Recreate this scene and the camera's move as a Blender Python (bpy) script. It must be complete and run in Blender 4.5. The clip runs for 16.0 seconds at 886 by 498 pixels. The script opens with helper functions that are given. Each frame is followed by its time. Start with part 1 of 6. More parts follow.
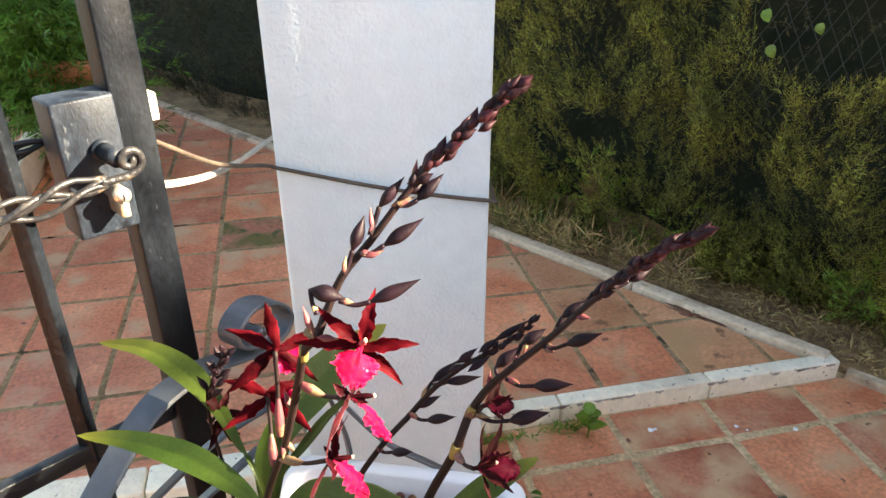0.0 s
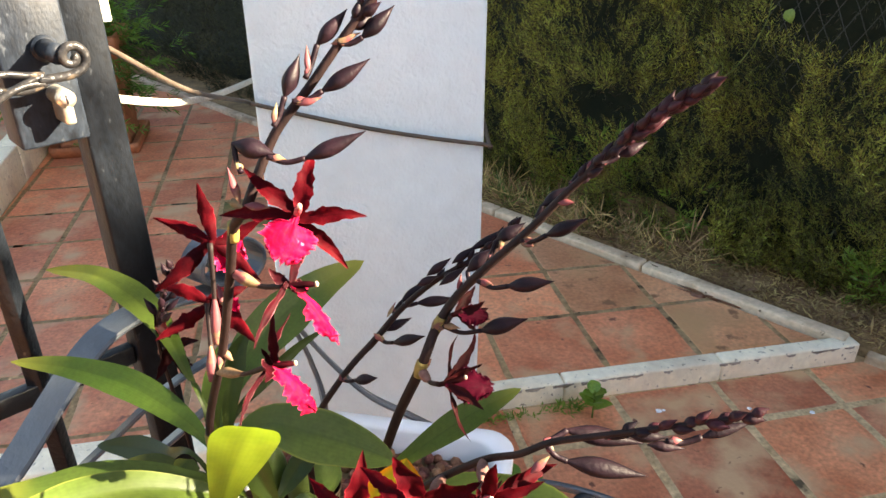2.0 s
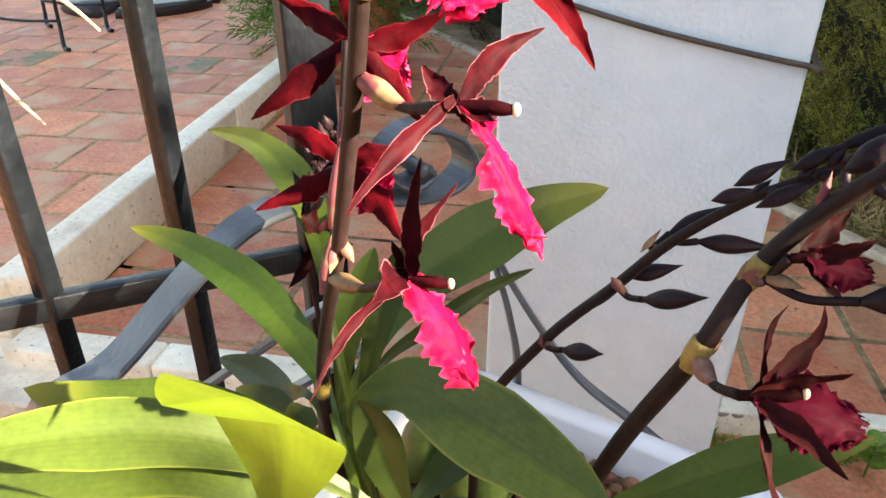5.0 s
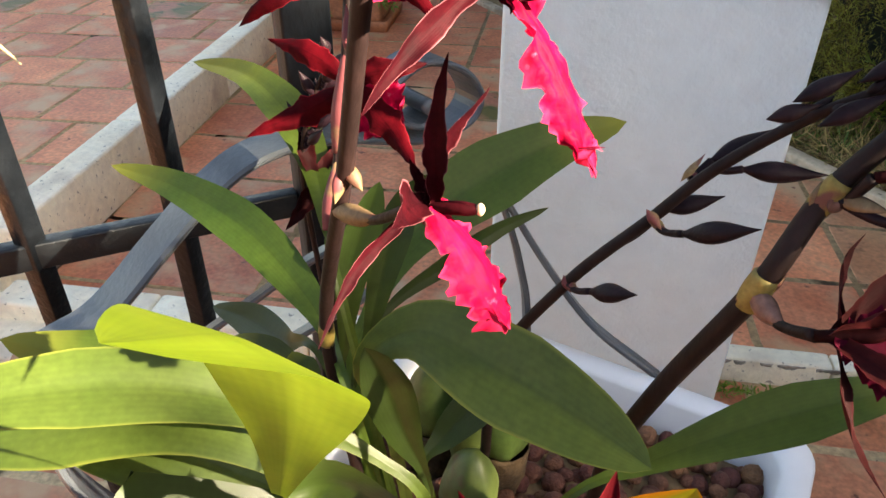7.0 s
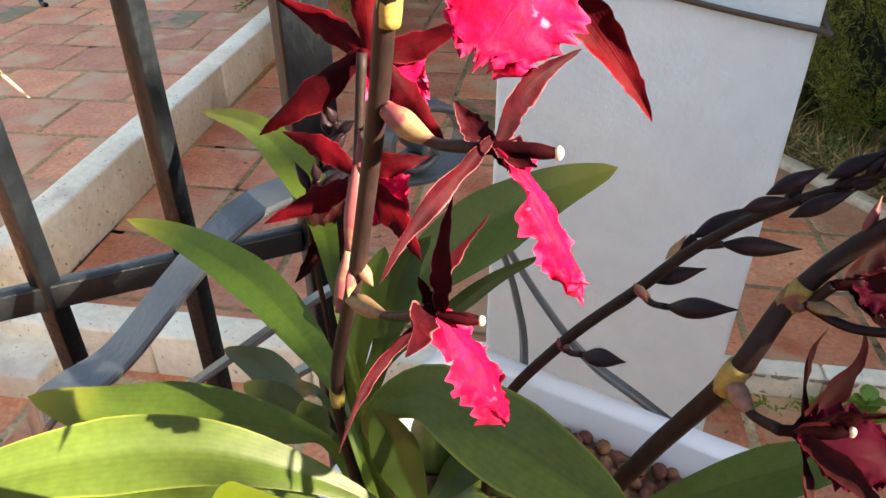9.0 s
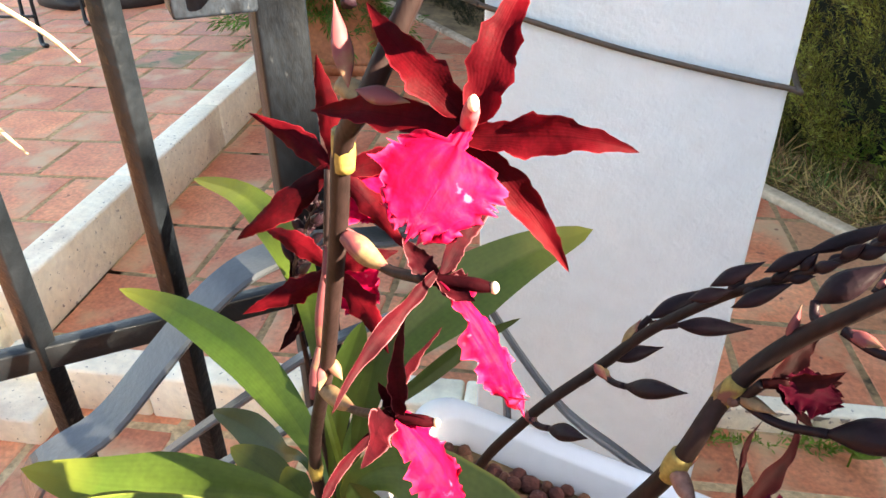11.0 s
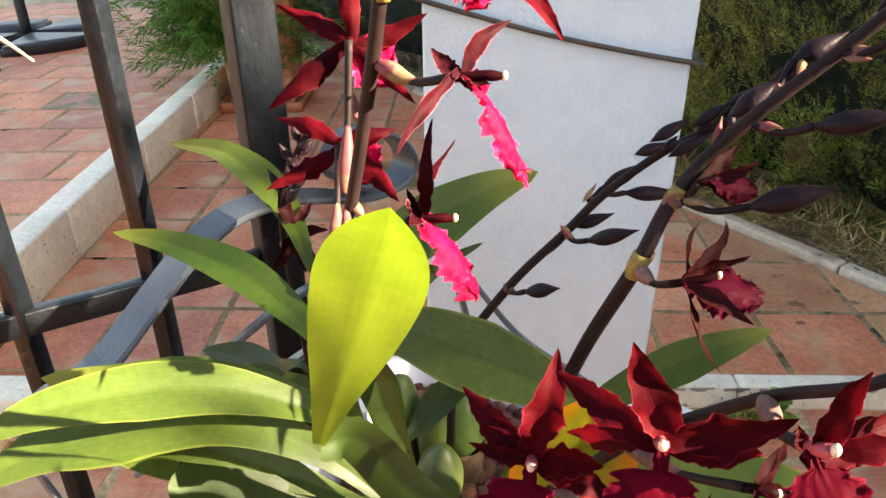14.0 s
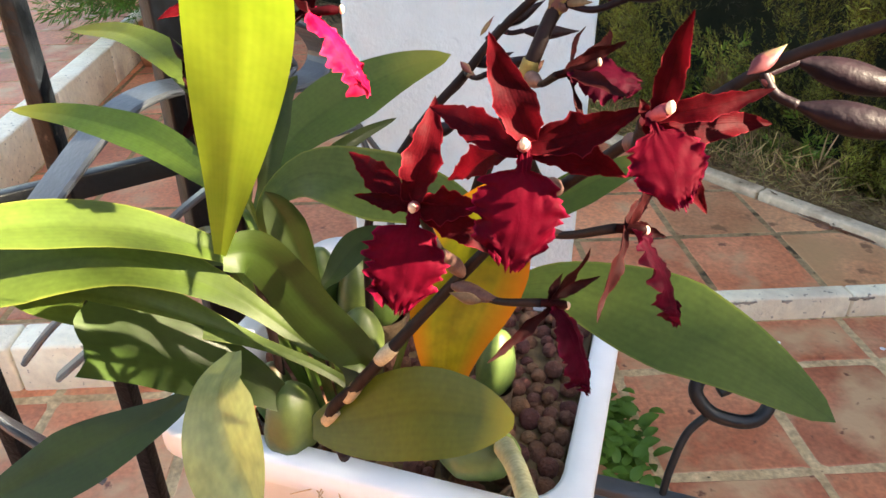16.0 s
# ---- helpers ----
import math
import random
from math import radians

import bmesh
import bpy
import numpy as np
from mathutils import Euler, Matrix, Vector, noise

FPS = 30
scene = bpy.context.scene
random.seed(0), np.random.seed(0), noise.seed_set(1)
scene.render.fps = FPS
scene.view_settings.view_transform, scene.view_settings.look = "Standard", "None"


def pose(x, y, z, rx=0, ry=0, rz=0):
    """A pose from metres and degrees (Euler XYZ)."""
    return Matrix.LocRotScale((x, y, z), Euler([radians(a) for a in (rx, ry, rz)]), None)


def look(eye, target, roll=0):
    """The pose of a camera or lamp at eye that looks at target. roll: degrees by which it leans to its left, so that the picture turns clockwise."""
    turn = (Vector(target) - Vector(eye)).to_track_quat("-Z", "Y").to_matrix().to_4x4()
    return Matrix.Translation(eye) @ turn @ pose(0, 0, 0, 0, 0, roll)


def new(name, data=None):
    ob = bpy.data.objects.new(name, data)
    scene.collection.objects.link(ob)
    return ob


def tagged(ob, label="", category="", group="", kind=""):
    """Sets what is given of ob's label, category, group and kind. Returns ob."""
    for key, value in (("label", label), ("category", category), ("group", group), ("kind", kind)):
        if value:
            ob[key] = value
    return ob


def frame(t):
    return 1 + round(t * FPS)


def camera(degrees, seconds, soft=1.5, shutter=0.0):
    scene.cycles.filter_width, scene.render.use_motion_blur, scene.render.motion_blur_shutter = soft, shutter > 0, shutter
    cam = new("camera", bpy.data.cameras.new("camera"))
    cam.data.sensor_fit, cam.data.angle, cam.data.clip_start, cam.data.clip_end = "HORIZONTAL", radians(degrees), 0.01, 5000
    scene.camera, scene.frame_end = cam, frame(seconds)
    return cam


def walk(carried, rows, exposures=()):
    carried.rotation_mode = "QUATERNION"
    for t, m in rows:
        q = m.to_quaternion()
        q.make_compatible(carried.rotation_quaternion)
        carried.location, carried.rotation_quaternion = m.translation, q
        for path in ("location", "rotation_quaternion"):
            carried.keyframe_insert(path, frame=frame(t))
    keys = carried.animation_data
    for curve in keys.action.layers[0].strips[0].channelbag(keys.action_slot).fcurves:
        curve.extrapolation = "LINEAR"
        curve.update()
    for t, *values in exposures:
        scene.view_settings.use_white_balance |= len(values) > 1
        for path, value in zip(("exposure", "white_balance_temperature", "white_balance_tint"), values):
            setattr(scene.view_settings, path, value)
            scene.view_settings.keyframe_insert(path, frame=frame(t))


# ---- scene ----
cam = camera(64.0, 16.0)
# seconds, eye x, y, z, then yaw, pitch and roll in degrees
PATH = [
    (0.0, -0.0007, -0.0026, 1.2922, -0.10, -27.64, -0.03),
    (0.5, 0.0093, -0.0052, 1.2675, -0.26, -27.54, 0.01),
    (1.0, 0.0123, -0.0074, 1.2478, -0.30, -27.50, 0.02),
    (1.5, 0.0202, -0.0051, 1.2258, -0.36, -27.42, 0.04),
    (2.0, 0.0342, 0.0267, 1.1829, 1.11, -27.41, 0.03),
    (2.5, 0.0306, 0.0910, 1.1427, 5.97, -27.53, 0.05),
    (3.0, 0.0174, 0.1466, 1.1020, 9.64, -28.01, 0.31),
    (3.5, 0.0208, 0.1854, 1.0773, 12.36, -28.39, 0.12),
    (4.0, 0.0202, 0.2042, 1.0574, 17.78, -28.54, 0.13),
    (4.5, 0.0113, 0.2107, 1.0418, 22.20, -28.71, 0.44),
    (7.0, -0.0158, 0.2365, 1.0049, 21.60, -33.34, 0.22),
    (7.5, -0.0211, 0.2358, 1.0107, 21.51, -33.51, -0.46),
    (8.0, -0.0203, 0.2351, 1.0202, 21.68, -33.52, -0.34),
    (8.5, -0.0188, 0.2338, 1.0317, 21.62, -33.17, -0.58),
    (9.0, -0.0176, 0.2347, 1.0453, 21.33, -33.46, -0.09),
    (9.5, -0.0124, 0.2359, 1.0634, 21.52, -32.74, -0.13),
    (10.0, -0.0031, 0.2392, 1.0792, 21.81, -32.18, -0.45),
    (12.5, -0.0086, 0.2105, 1.0773, 19.30, -29.18, -0.26),
    (13.0, -0.0125, 0.1880, 1.0632, 18.37, -28.61, 0.11),
    (13.5, -0.0045, 0.1633, 1.0649, 17.18, -29.05, -0.37),
    (14.0, -0.0077, 0.1341, 1.0336, 14.07, -27.64, -0.38),
    (14.5, -0.0114, 0.1160, 1.0142, 12.09, -27.32, 0.09),
    (15.0, -0.0064, 0.1010, 0.9937, 10.82, -27.07, -0.09),
    (15.5, 0.0062, 0.0958, 0.9711, 9.68, -28.22, -0.11),
    (16.0, 0.0213, 0.0966, 0.9721, 8.76, -30.48, -0.12),
]
walk(cam, [(t, pose(x, y, z, 90 + pitch, 0, yaw) @ pose(0, 0, 0, 0, 0, roll)) for t, x, y, z, yaw, pitch, roll in PATH],
     exposures=[(t, e, 8200, 10.5) for t, e in ((0.0, 3.92), (3.0, 3.85), (4.5, 3.95), (7.0, 3.57), (9.0, 3.62), (10.0, 3.95), (12.5, 4.20), (13.5, 4.10), (14.5, 3.78), (15.0, 3.83), (16.0, 4.08))])

# ---- light ----
SUN_AZ, SUN_EL = 94.5, 27.0          # degrees clockwise from +y, and above the horizon
world = bpy.data.worlds.new("sky")
scene.world = world
world.use_nodes = True
wn = world.node_tree.nodes
sky = wn.new("ShaderNodeTexSky")
sky.sky_type, sky.sun_disc = "NISHITA", False
sky.sun_elevation, sky.sun_rotation = radians(SUN_EL), radians(SUN_AZ)
world.node_tree.links.new(sky.outputs[0], wn["Background"].inputs[0])
wn["Background"].inputs[1].default_value = 0.05
sky.air_density, sky.dust_density, sky.ozone_density = 0.8, 1.0, 0.6
sun = new("sun", bpy.data.lights.new("sun", "SUN"))
sun.data.energy, sun.data.angle, sun.data.color = 4.4, radians(0.55), (1.0, 0.93, 0.82)
to_sun = Vector((math.sin(radians(SUN_AZ)) * math.cos(radians(SUN_EL)), math.cos(radians(SUN_AZ)) * math.cos(radians(SUN_EL)), math.sin(radians(SUN_EL))))
sun.matrix_world = look(to_sun * 30, (0, 0, 0))


# ---- materials ----
def surf(name, a, b, scale=8.0, rough=0.6, bump=0.0, bump_scale=120.0, metal=0.0, fine=None, fine_amt=0.25, spread=0.0, rough2=None,
         transmit=0.0, coat=0.0, island=0.0, spot=None, spot_scale=20.0, spot_cut=0.62, stretch=(1, 1, 1),
         veins=0.0, rim=None, tip=None, spec=0.5, band=(0.84, 1.04), hue=1.0, soft=0.06, spot2=None, spot2_scale=60.0, spot2_cut=0.62, through_gain=1.0):
    """Two-scale noise between colours a and b, fine grain, bump, and a shift per object (spread) or per island."""
    m = bpy.data.materials.new(name)
    m.use_nodes = True
    nt = m.node_tree
    N, L = nt.nodes, nt.links
    p = N["Principled BSDF"]
    tc = N.new("ShaderNodeTexCoord")
    mp = N.new("ShaderNodeMapping")
    mp.inputs["Scale"].default_value = stretch
    L.new(tc.outputs["Object"], mp.inputs["Vector"])
    if spread:
        oi = N.new("ShaderNodeObjectInfo")
        vm = N.new("ShaderNodeVectorMath")
        vm.operation = "MULTIPLY_ADD"
        vm.inputs[1].default_value = (3.7, 5.3, 4.1)
        L.new(oi.outputs["Location"], vm.inputs[0]), L.new(tc.outputs["Object"], vm.inputs[2]), L.new(vm.outputs[0], mp.inputs["Vector"])
    n1 = N.new("ShaderNodeTexNoise")
    n1.inputs["Scale"].default_value, n1.inputs["Detail"].default_value, n1.inputs["Roughness"].default_value = scale, 6, 0.6
    L.new(mp.outputs[0], n1.inputs["Vector"])
    r1 = N.new("ShaderNodeValToRGB")
    r1.color_ramp.elements[0].position, r1.color_ramp.elements[1].position = 0.32, 0.68
    r1.color_ramp.elements[0].color, r1.color_ramp.elements[1].color = (*a, 1), (*b, 1)
    L.new(n1.outputs[0], r1.inputs[0])
    col = r1.outputs[0]
    n2 = N.new("ShaderNodeTexNoise")
    n2.inputs["Scale"].default_value, n2.inputs["Detail"].default_value = fine or scale * 9, 4
    L.new(mp.outputs[0], n2.inputs["Vector"])
    hsv = N.new("ShaderNodeHueSaturation")
    mr = N.new("ShaderNodeMapRange")
    mr.inputs[1].default_value, mr.inputs[2].default_value = 0.25, 0.75
    mr.inputs[3].default_value, mr.inputs[4].default_value = 1 - fine_amt, 1 + fine_amt
    L.new(n2.outputs[0], mr.inputs[0])
    val = mr.outputs[0]
    if spread or island:
        src = N.new("ShaderNodeObjectInfo").outputs["Random"] if spread else N.new("ShaderNodeNewGeometry").outputs["Random Per Island"]
        m2 = N.new("ShaderNodeMapRange")
        m2.inputs[3].default_value, m2.inputs[4].default_value = 1 - (spread or island), 1 + (spread or island)
        L.new(src, m2.inputs[0])
        mu = N.new("ShaderNodeMath")
        mu.operation = "MULTIPLY"
        L.new(val, mu.inputs[0]), L.new(m2.outputs[0], mu.inputs[1])
        val = mu.outputs[0]
        m3 = N.new("ShaderNodeMapRange")
        m3.inputs[3].default_value, m3.inputs[4].default_value = 0.5 - 0.05 * hue * (spread or island), 0.5 + 0.07 * hue * (spread or island)
        L.new(src, m3.inputs[0]), L.new(m3.outputs[0], hsv.inputs["Hue"])
    L.new(val, hsv.inputs["Value"]), L.new(col, hsv.inputs["Color"])
    col = hsv.outputs[0]
    for colour, size, cut, width in ((spot, spot_scale, spot_cut, soft), (spot2, spot2_scale, spot2_cut, 0.05)):
        if colour:
            n3 = N.new("ShaderNodeTexNoise")
            n3.inputs["Scale"].default_value, n3.inputs["Detail"].default_value = size, 5
            L.new(mp.outputs[0], n3.inputs["Vector"])
            m4 = N.new("ShaderNodeMapRange")
            m4.inputs[1].default_value, m4.inputs[2].default_value = cut, cut + width
            L.new(n3.outputs[0], m4.inputs[0])
            mx = N.new("ShaderNodeMix")
            mx.data_type = "RGBA"
            L.new(m4.outputs[0], mx.inputs["Factor"]), L.new(col, mx.inputs["A"])
            mx.inputs["B"].default_value = (*colour, 1)
            col = mx.outputs["Result"]
    height = None
    if veins or rim:
        at = N.new("ShaderNodeAttribute")
        at.attribute_name = "across"
        ab = N.new("ShaderNodeMath")
        ab.operation = "ABSOLUTE"
        L.new(at.outputs["Fac"], ab.inputs[0])
    if veins:
        mid = N.new("ShaderNodeMapRange")
        mid.inputs[1].default_value, mid.inputs[2].default_value, mid.inputs[3].default_value, mid.inputs[4].default_value = 0.0, 0.10, 1 - veins, 1.0
        L.new(ab.outputs[0], mid.inputs[0])
        mul = N.new("ShaderNodeMath")
        mul.operation, mul.inputs[1].default_value = "MULTIPLY", 38.0
        L.new(at.outputs["Fac"], mul.inputs[0])
        wv = N.new("ShaderNodeMath")
        wv.operation = "SINE"
        L.new(mul.outputs[0], wv.inputs[0])
        vr = N.new("ShaderNodeMapRange")
        vr.inputs[1].default_value, vr.inputs[2].default_value, vr.inputs[3].default_value, vr.inputs[4].default_value = -1, 1, 1 - veins * 0.22, 1 + veins * 0.22
        L.new(wv.outputs[0], vr.inputs[0])
        both = N.new("ShaderNodeMath")
        both.operation = "MULTIPLY"
        L.new(mid.outputs[0], both.inputs[0]), L.new(vr.outputs[0], both.inputs[1])
        h2 = N.new("ShaderNodeHueSaturation")
        L.new(both.outputs[0], h2.inputs["Value"]), L.new(col, h2.inputs["Color"])
        col, height = h2.outputs[0], both.outputs[0]
    for colour, name, lo, hi in ((rim, "across", *band), (tip, "along", 0.80, 1.0)):
        if colour:
            if name == "across":
                src = ab.outputs[0]
            else:
                al = N.new("ShaderNodeAttribute")
                al.attribute_name = name
                src = al.outputs["Fac"]
            jit = N.new("ShaderNodeMath")
            jit.operation = "MULTIPLY_ADD"
            L.new(n1.outputs[0], jit.inputs[0])
            jit.inputs[1].default_value = 0.24
            L.new(src, jit.inputs[2])
            mm = N.new("ShaderNodeMapRange")
            mm.inputs[1].default_value, mm.inputs[2].default_value = lo + 0.12, hi + 0.12
            L.new(jit.outputs[0], mm.inputs[0])
            mx2 = N.new("ShaderNodeMix")
            mx2.data_type = "RGBA"
            L.new(mm.outputs[0], mx2.inputs["Factor"]), L.new(col, mx2.inputs["A"])
            mx2.inputs["B"].default_value = (*colour, 1)
            col = mx2.outputs["Result"]
    L.new(col, p.inputs["Base Color"])
    p.inputs["Metallic"].default_value, p.inputs["Coat Weight"].default_value, p.inputs["Specular IOR Level"].default_value = metal, coat, spec
    if rough2 is not None:
        m5 = N.new("ShaderNodeMapRange")
        m5.inputs[1].default_value, m5.inputs[2].default_value, m5.inputs[3].default_value, m5.inputs[4].default_value = 0.3, 0.7, rough, rough2
        L.new(n1.outputs[0], m5.inputs[0]), L.new(m5.outputs[0], p.inputs["Roughness"])
    else:
        p.inputs["Roughness"].default_value = rough
    if bump:
        n4 = N.new("ShaderNodeTexNoise")
        n4.inputs["Scale"].default_value, n4.inputs["Detail"].default_value = bump_scale, 3
        L.new(mp.outputs[0], n4.inputs["Vector"])
        bp = N.new("ShaderNodeBump")
        bp.inputs["Strength"].default_value, bp.inputs["Distance"].default_value = bump, 0.004
        L.new(n4.outputs[0], bp.inputs["Height"]), L.new(bp.outputs[0], p.inputs["Normal"])
        if height:
            b2 = N.new("ShaderNodeBump")
            b2.inputs["Strength"].default_value, b2.inputs["Distance"].default_value = 0.25, 0.0010
            L.new(height, b2.inputs["Height"]), L.new(bp.outputs[0], b2.inputs["Normal"]), L.new(b2.outputs[0], p.inputs["Normal"])
    if transmit:
        tr = N.new("ShaderNodeBsdfTranslucent")
        gain = N.new("ShaderNodeHueSaturation")
        gain.inputs["Value"].default_value = through_gain
        L.new(col, gain.inputs["Color"]), L.new(gain.outputs[0], tr.inputs[0])
        ms = N.new("ShaderNodeMixShader")
        ms.inputs[0].default_value = transmit
        L.new(p.outputs[0], ms.inputs[1]), L.new(tr.outputs[0], ms.inputs[2])
        L.new(ms.outputs[0], N["Material Output"].inputs[0])
    return m


M_TILE = surf("terracotta_tile", (0.53, 0.138, 0.062), (0.75, 0.3, 0.158), 5, 0.5, 0.4, 60, spread=0.2, hue=0.25, fine_amt=0.26, fine=90, rough2=0.75, spot=(0.6, 0.36, 0.2), spot_scale=6, spot_cut=0.52, soft=0.16, spot2=(0.24, 0.085, 0.05), spot2_scale=26, spot2_cut=0.675)
M_TILE_DULL = surf("worn_terracotta_tile", (0.44, 0.115, 0.052), (0.67, 0.265, 0.14), 5, 0.5, 0.45, 60, spread=0.2, hue=0.25, fine_amt=0.28, fine=90, rough2=0.8, spot=(0.6, 0.36, 0.2), spot_scale=6, spot_cut=0.47, soft=0.16, spot2=(0.17, 0.06, 0.035), spot2_scale=24, spot2_cut=0.66)
M_GROUT = surf("grout", (0.37, 0.245, 0.125), (0.62, 0.45, 0.255), 9, 0.9, 0.6, 130, fine_amt=0.38, spot=(0.09, 0.065, 0.035), spot_scale=8, spot_cut=0.64, soft=0.05, spot2=(0.06, 0.05, 0.03), spot2_scale=70, spot2_cut=0.67)
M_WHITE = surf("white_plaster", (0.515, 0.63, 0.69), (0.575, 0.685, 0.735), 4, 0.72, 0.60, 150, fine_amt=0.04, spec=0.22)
M_KERB = surf("white_kerb_paint", (0.86, 0.735, 0.54), (0.98, 0.89, 0.7), 6, 0.75, 0.6, 130, fine_amt=0.10, spot=(0.52, 0.40, 0.29), spot_scale=5, spot_cut=0.56, soft=0.25, spot2=(0.40, 0.33, 0.25), spot2_scale=75, spot2_cut=0.645)
M_KERB2 = surf("stained_kerb_paint", (0.50, 0.36, 0.23), (0.76, 0.60, 0.43), 7, 0.75, 0.5, 130, fine_amt=0.18, spot=(0.30, 0.20, 0.12), spot_scale=8, spot_cut=0.54, soft=0.15, spot2=(0.16, 0.11, 0.07), spot2_scale=40, spot2_cut=0.66)
M_IRON = surf("black_iron_paint", (0.0045, 0.006, 0.008), (0.010, 0.013, 0.016), 14, 0.3, 0.22, 140, fine_amt=0.3, rough2=0.5, spot=(0.10, 0.075, 0.055), spot_scale=38, spot_cut=0.72, spec=0.35)
M_LOCK = surf("worn_iron_paint", (0.0050, 0.0078, 0.0125), (0.0145, 0.020, 0.0285), 26, 0.42, 0.10, 420, spec=0.22, fine=260, fine_amt=0.5, rough2=0.58, stretch=(1, 1, 0.45), spot=(0.036, 0.042, 0.05), spot_scale=150, spot_cut=0.63, soft=0.06, spot2=(0.003, 0.004, 0.006), spot2_scale=34, spot2_cut=0.60)
# Lock paint darkened to carry the shade on the stile's lower length.
M_STILE = surf("shaded_stile_paint", (0.0014, 0.0022, 0.0036), (0.0048, 0.0068, 0.0098), 22, 0.36, 0.10, 420, spec=0.15, fine=240, fine_amt=0.5, rough2=0.55, stretch=(1, 1, 0.45), spot=(0.02, 0.023, 0.027), spot_scale=140, spot_cut=0.66)
M_BAR = surf("gate_bar_paint", (0.0025, 0.0035, 0.0048), (0.008, 0.010, 0.013), 14, 0.26, 0.30, 140, fine_amt=0.3, rough2=0.5, spot=(0.07, 0.06, 0.05), spot_scale=60, spot_cut=0.68, spec=0.16)
M_FLAKE = surf("bare_kerb_stone", (0.30, 0.25, 0.20), (0.46, 0.40, 0.33), 40, 0.85, 0.6, 200, fine_amt=0.3)
M_LITTER = surf("brown_litter", (0.15, 0.085, 0.04), (0.46, 0.29, 0.14), 6, 0.85, island=0.5, transmit=0.1)
M_STRIP = surf("slate_iron_paint", (0.045, 0.055, 0.068), (0.085, 0.097, 0.112), 9, 0.30, 0.15, 200, fine_amt=0.1, rough2=0.45)
M_BRASS = surf("nickel_brass", (0.55, 0.5, 0.4), (0.7, 0.64, 0.52), 20, 0.3, 0.1, 200, metal=0.8)
M_STEEL = surf("bare_iron_rod", (0.30, 0.25, 0.21), (0.5, 0.43, 0.36), 30, 0.4, 0.3, 200, metal=0.4, fine_amt=0.2)
M_LEVER = surf("worn_forged_iron", (0.006, 0.007, 0.009), (0.026, 0.024, 0.023), 60, 0.36, 0.3, 200, fine_amt=0.3, spec=0.28, spot=(0.075, 0.058, 0.042), spot_scale=70, spot_cut=0.62)
M_CABLE = surf("brown_cable", (0.035, 0.025, 0.018), (0.07, 0.05, 0.035), 30, 0.5, 0.2, 200)
M_STRAP = surf("pale_strap", (0.3, 0.28, 0.24), (0.4, 0.38, 0.33), 30, 0.6)
M_POTW = surf("white_plastic", (0.72, 0.74, 0.78), (0.80, 0.82, 0.85), 6, 0.35, 0.03, 80, fine_amt=0.03)
M_CLAY = surf("clay_pellet", (0.105, 0.034, 0.02), (0.215, 0.082, 0.05), 60, 0.85, 0.5, 500, island=0.35, fine_amt=0.25)
M_TERRA = surf("terracotta_pot_clay", (0.40, 0.13, 0.055), (0.52, 0.20, 0.09), 6, 0.7, 0.2, 90)
M_SOIL = surf("dry_soil", (0.11, 0.065, 0.03), (0.28, 0.18, 0.085), 12, 0.95, 0.8, 60, fine_amt=0.4)
M_HEDGE = surf("cypress_foliage", (0.055, 0.062, 0.011), (0.30, 0.255, 0.050), 3.2, 0.6, island=0.9, fine_amt=0.35, transmit=0.22, spot=(0.17, 0.10, 0.035), spot_scale=3.0, spot_cut=0.66)
# Dark copy of the hedge foliage: shade put into the twig colour.
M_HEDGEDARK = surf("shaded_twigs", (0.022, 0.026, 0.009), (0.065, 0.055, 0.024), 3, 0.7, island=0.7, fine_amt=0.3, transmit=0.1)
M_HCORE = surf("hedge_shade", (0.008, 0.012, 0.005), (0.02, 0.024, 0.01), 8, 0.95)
M_GRASS = surf("grass_blade", (0.10, 0.16, 0.03), (0.20, 0.24, 0.06), 3, 0.6, island=0.5, transmit=0.3)
M_STRAW = surf("dry_straw", (0.34, 0.20, 0.085), (0.62, 0.42, 0.20), 6, 0.8, island=0.4, transmit=0.2)
M_FERN = surf("fern_foliage", (0.05, 0.13, 0.015), (0.14, 0.26, 0.03), 3, 0.6, island=0.4, transmit=0.35)
M_WIRE = surf("fence_wire", (0.04, 0.045, 0.04), (0.08, 0.085, 0.08), 30, 0.5, metal=0.5)
M_BLACK = surf("black_plastic", (0.012, 0.012, 0.014), (0.03, 0.03, 0.033), 10, 0.5, 0.1)
M_MOSS = surf("mossy_tile", (0.42, 0.135, 0.075), (0.60, 0.26, 0.16), 5, 0.6, 0.3, 90, fine_amt=0.3, spot=(0.16, 0.125, 0.035), spot_scale=6, spot_cut=0.43, soft=0.16, spot2=(0.10, 0.10, 0.03), spot2_scale=18, spot2_cut=0.56)
M_MUD = surf("mud_stained_tile", (0.46, 0.17, 0.078), (0.66, 0.33, 0.175), 4.5, 0.45, 0.4, 60, spread=0.12, hue=0.2, fine_amt=0.24, fine=90, rough2=0.75, spot=(0.53, 0.29, 0.14), spot_scale=4, spot_cut=0.5, soft=0.2, spot2=(0.25, 0.11, 0.055), spot2_scale=12, spot2_cut=0.62)
M_WEED = surf("weed_leaf", (0.10, 0.20, 0.02), (0.22, 0.34, 0.05), 20, 0.5, spread=0.2, island=0.3, transmit=0.35)
M_PAINTSPOT = surf("paint_drop", (0.8, 0.8, 0.8), (0.85, 0.85, 0.85), 20, 0.6)
M_RUST = surf("rust_stain", (0.13, 0.04, 0.015), (0.24, 0.09, 0.035), 25, 0.35, 0.2, 90)
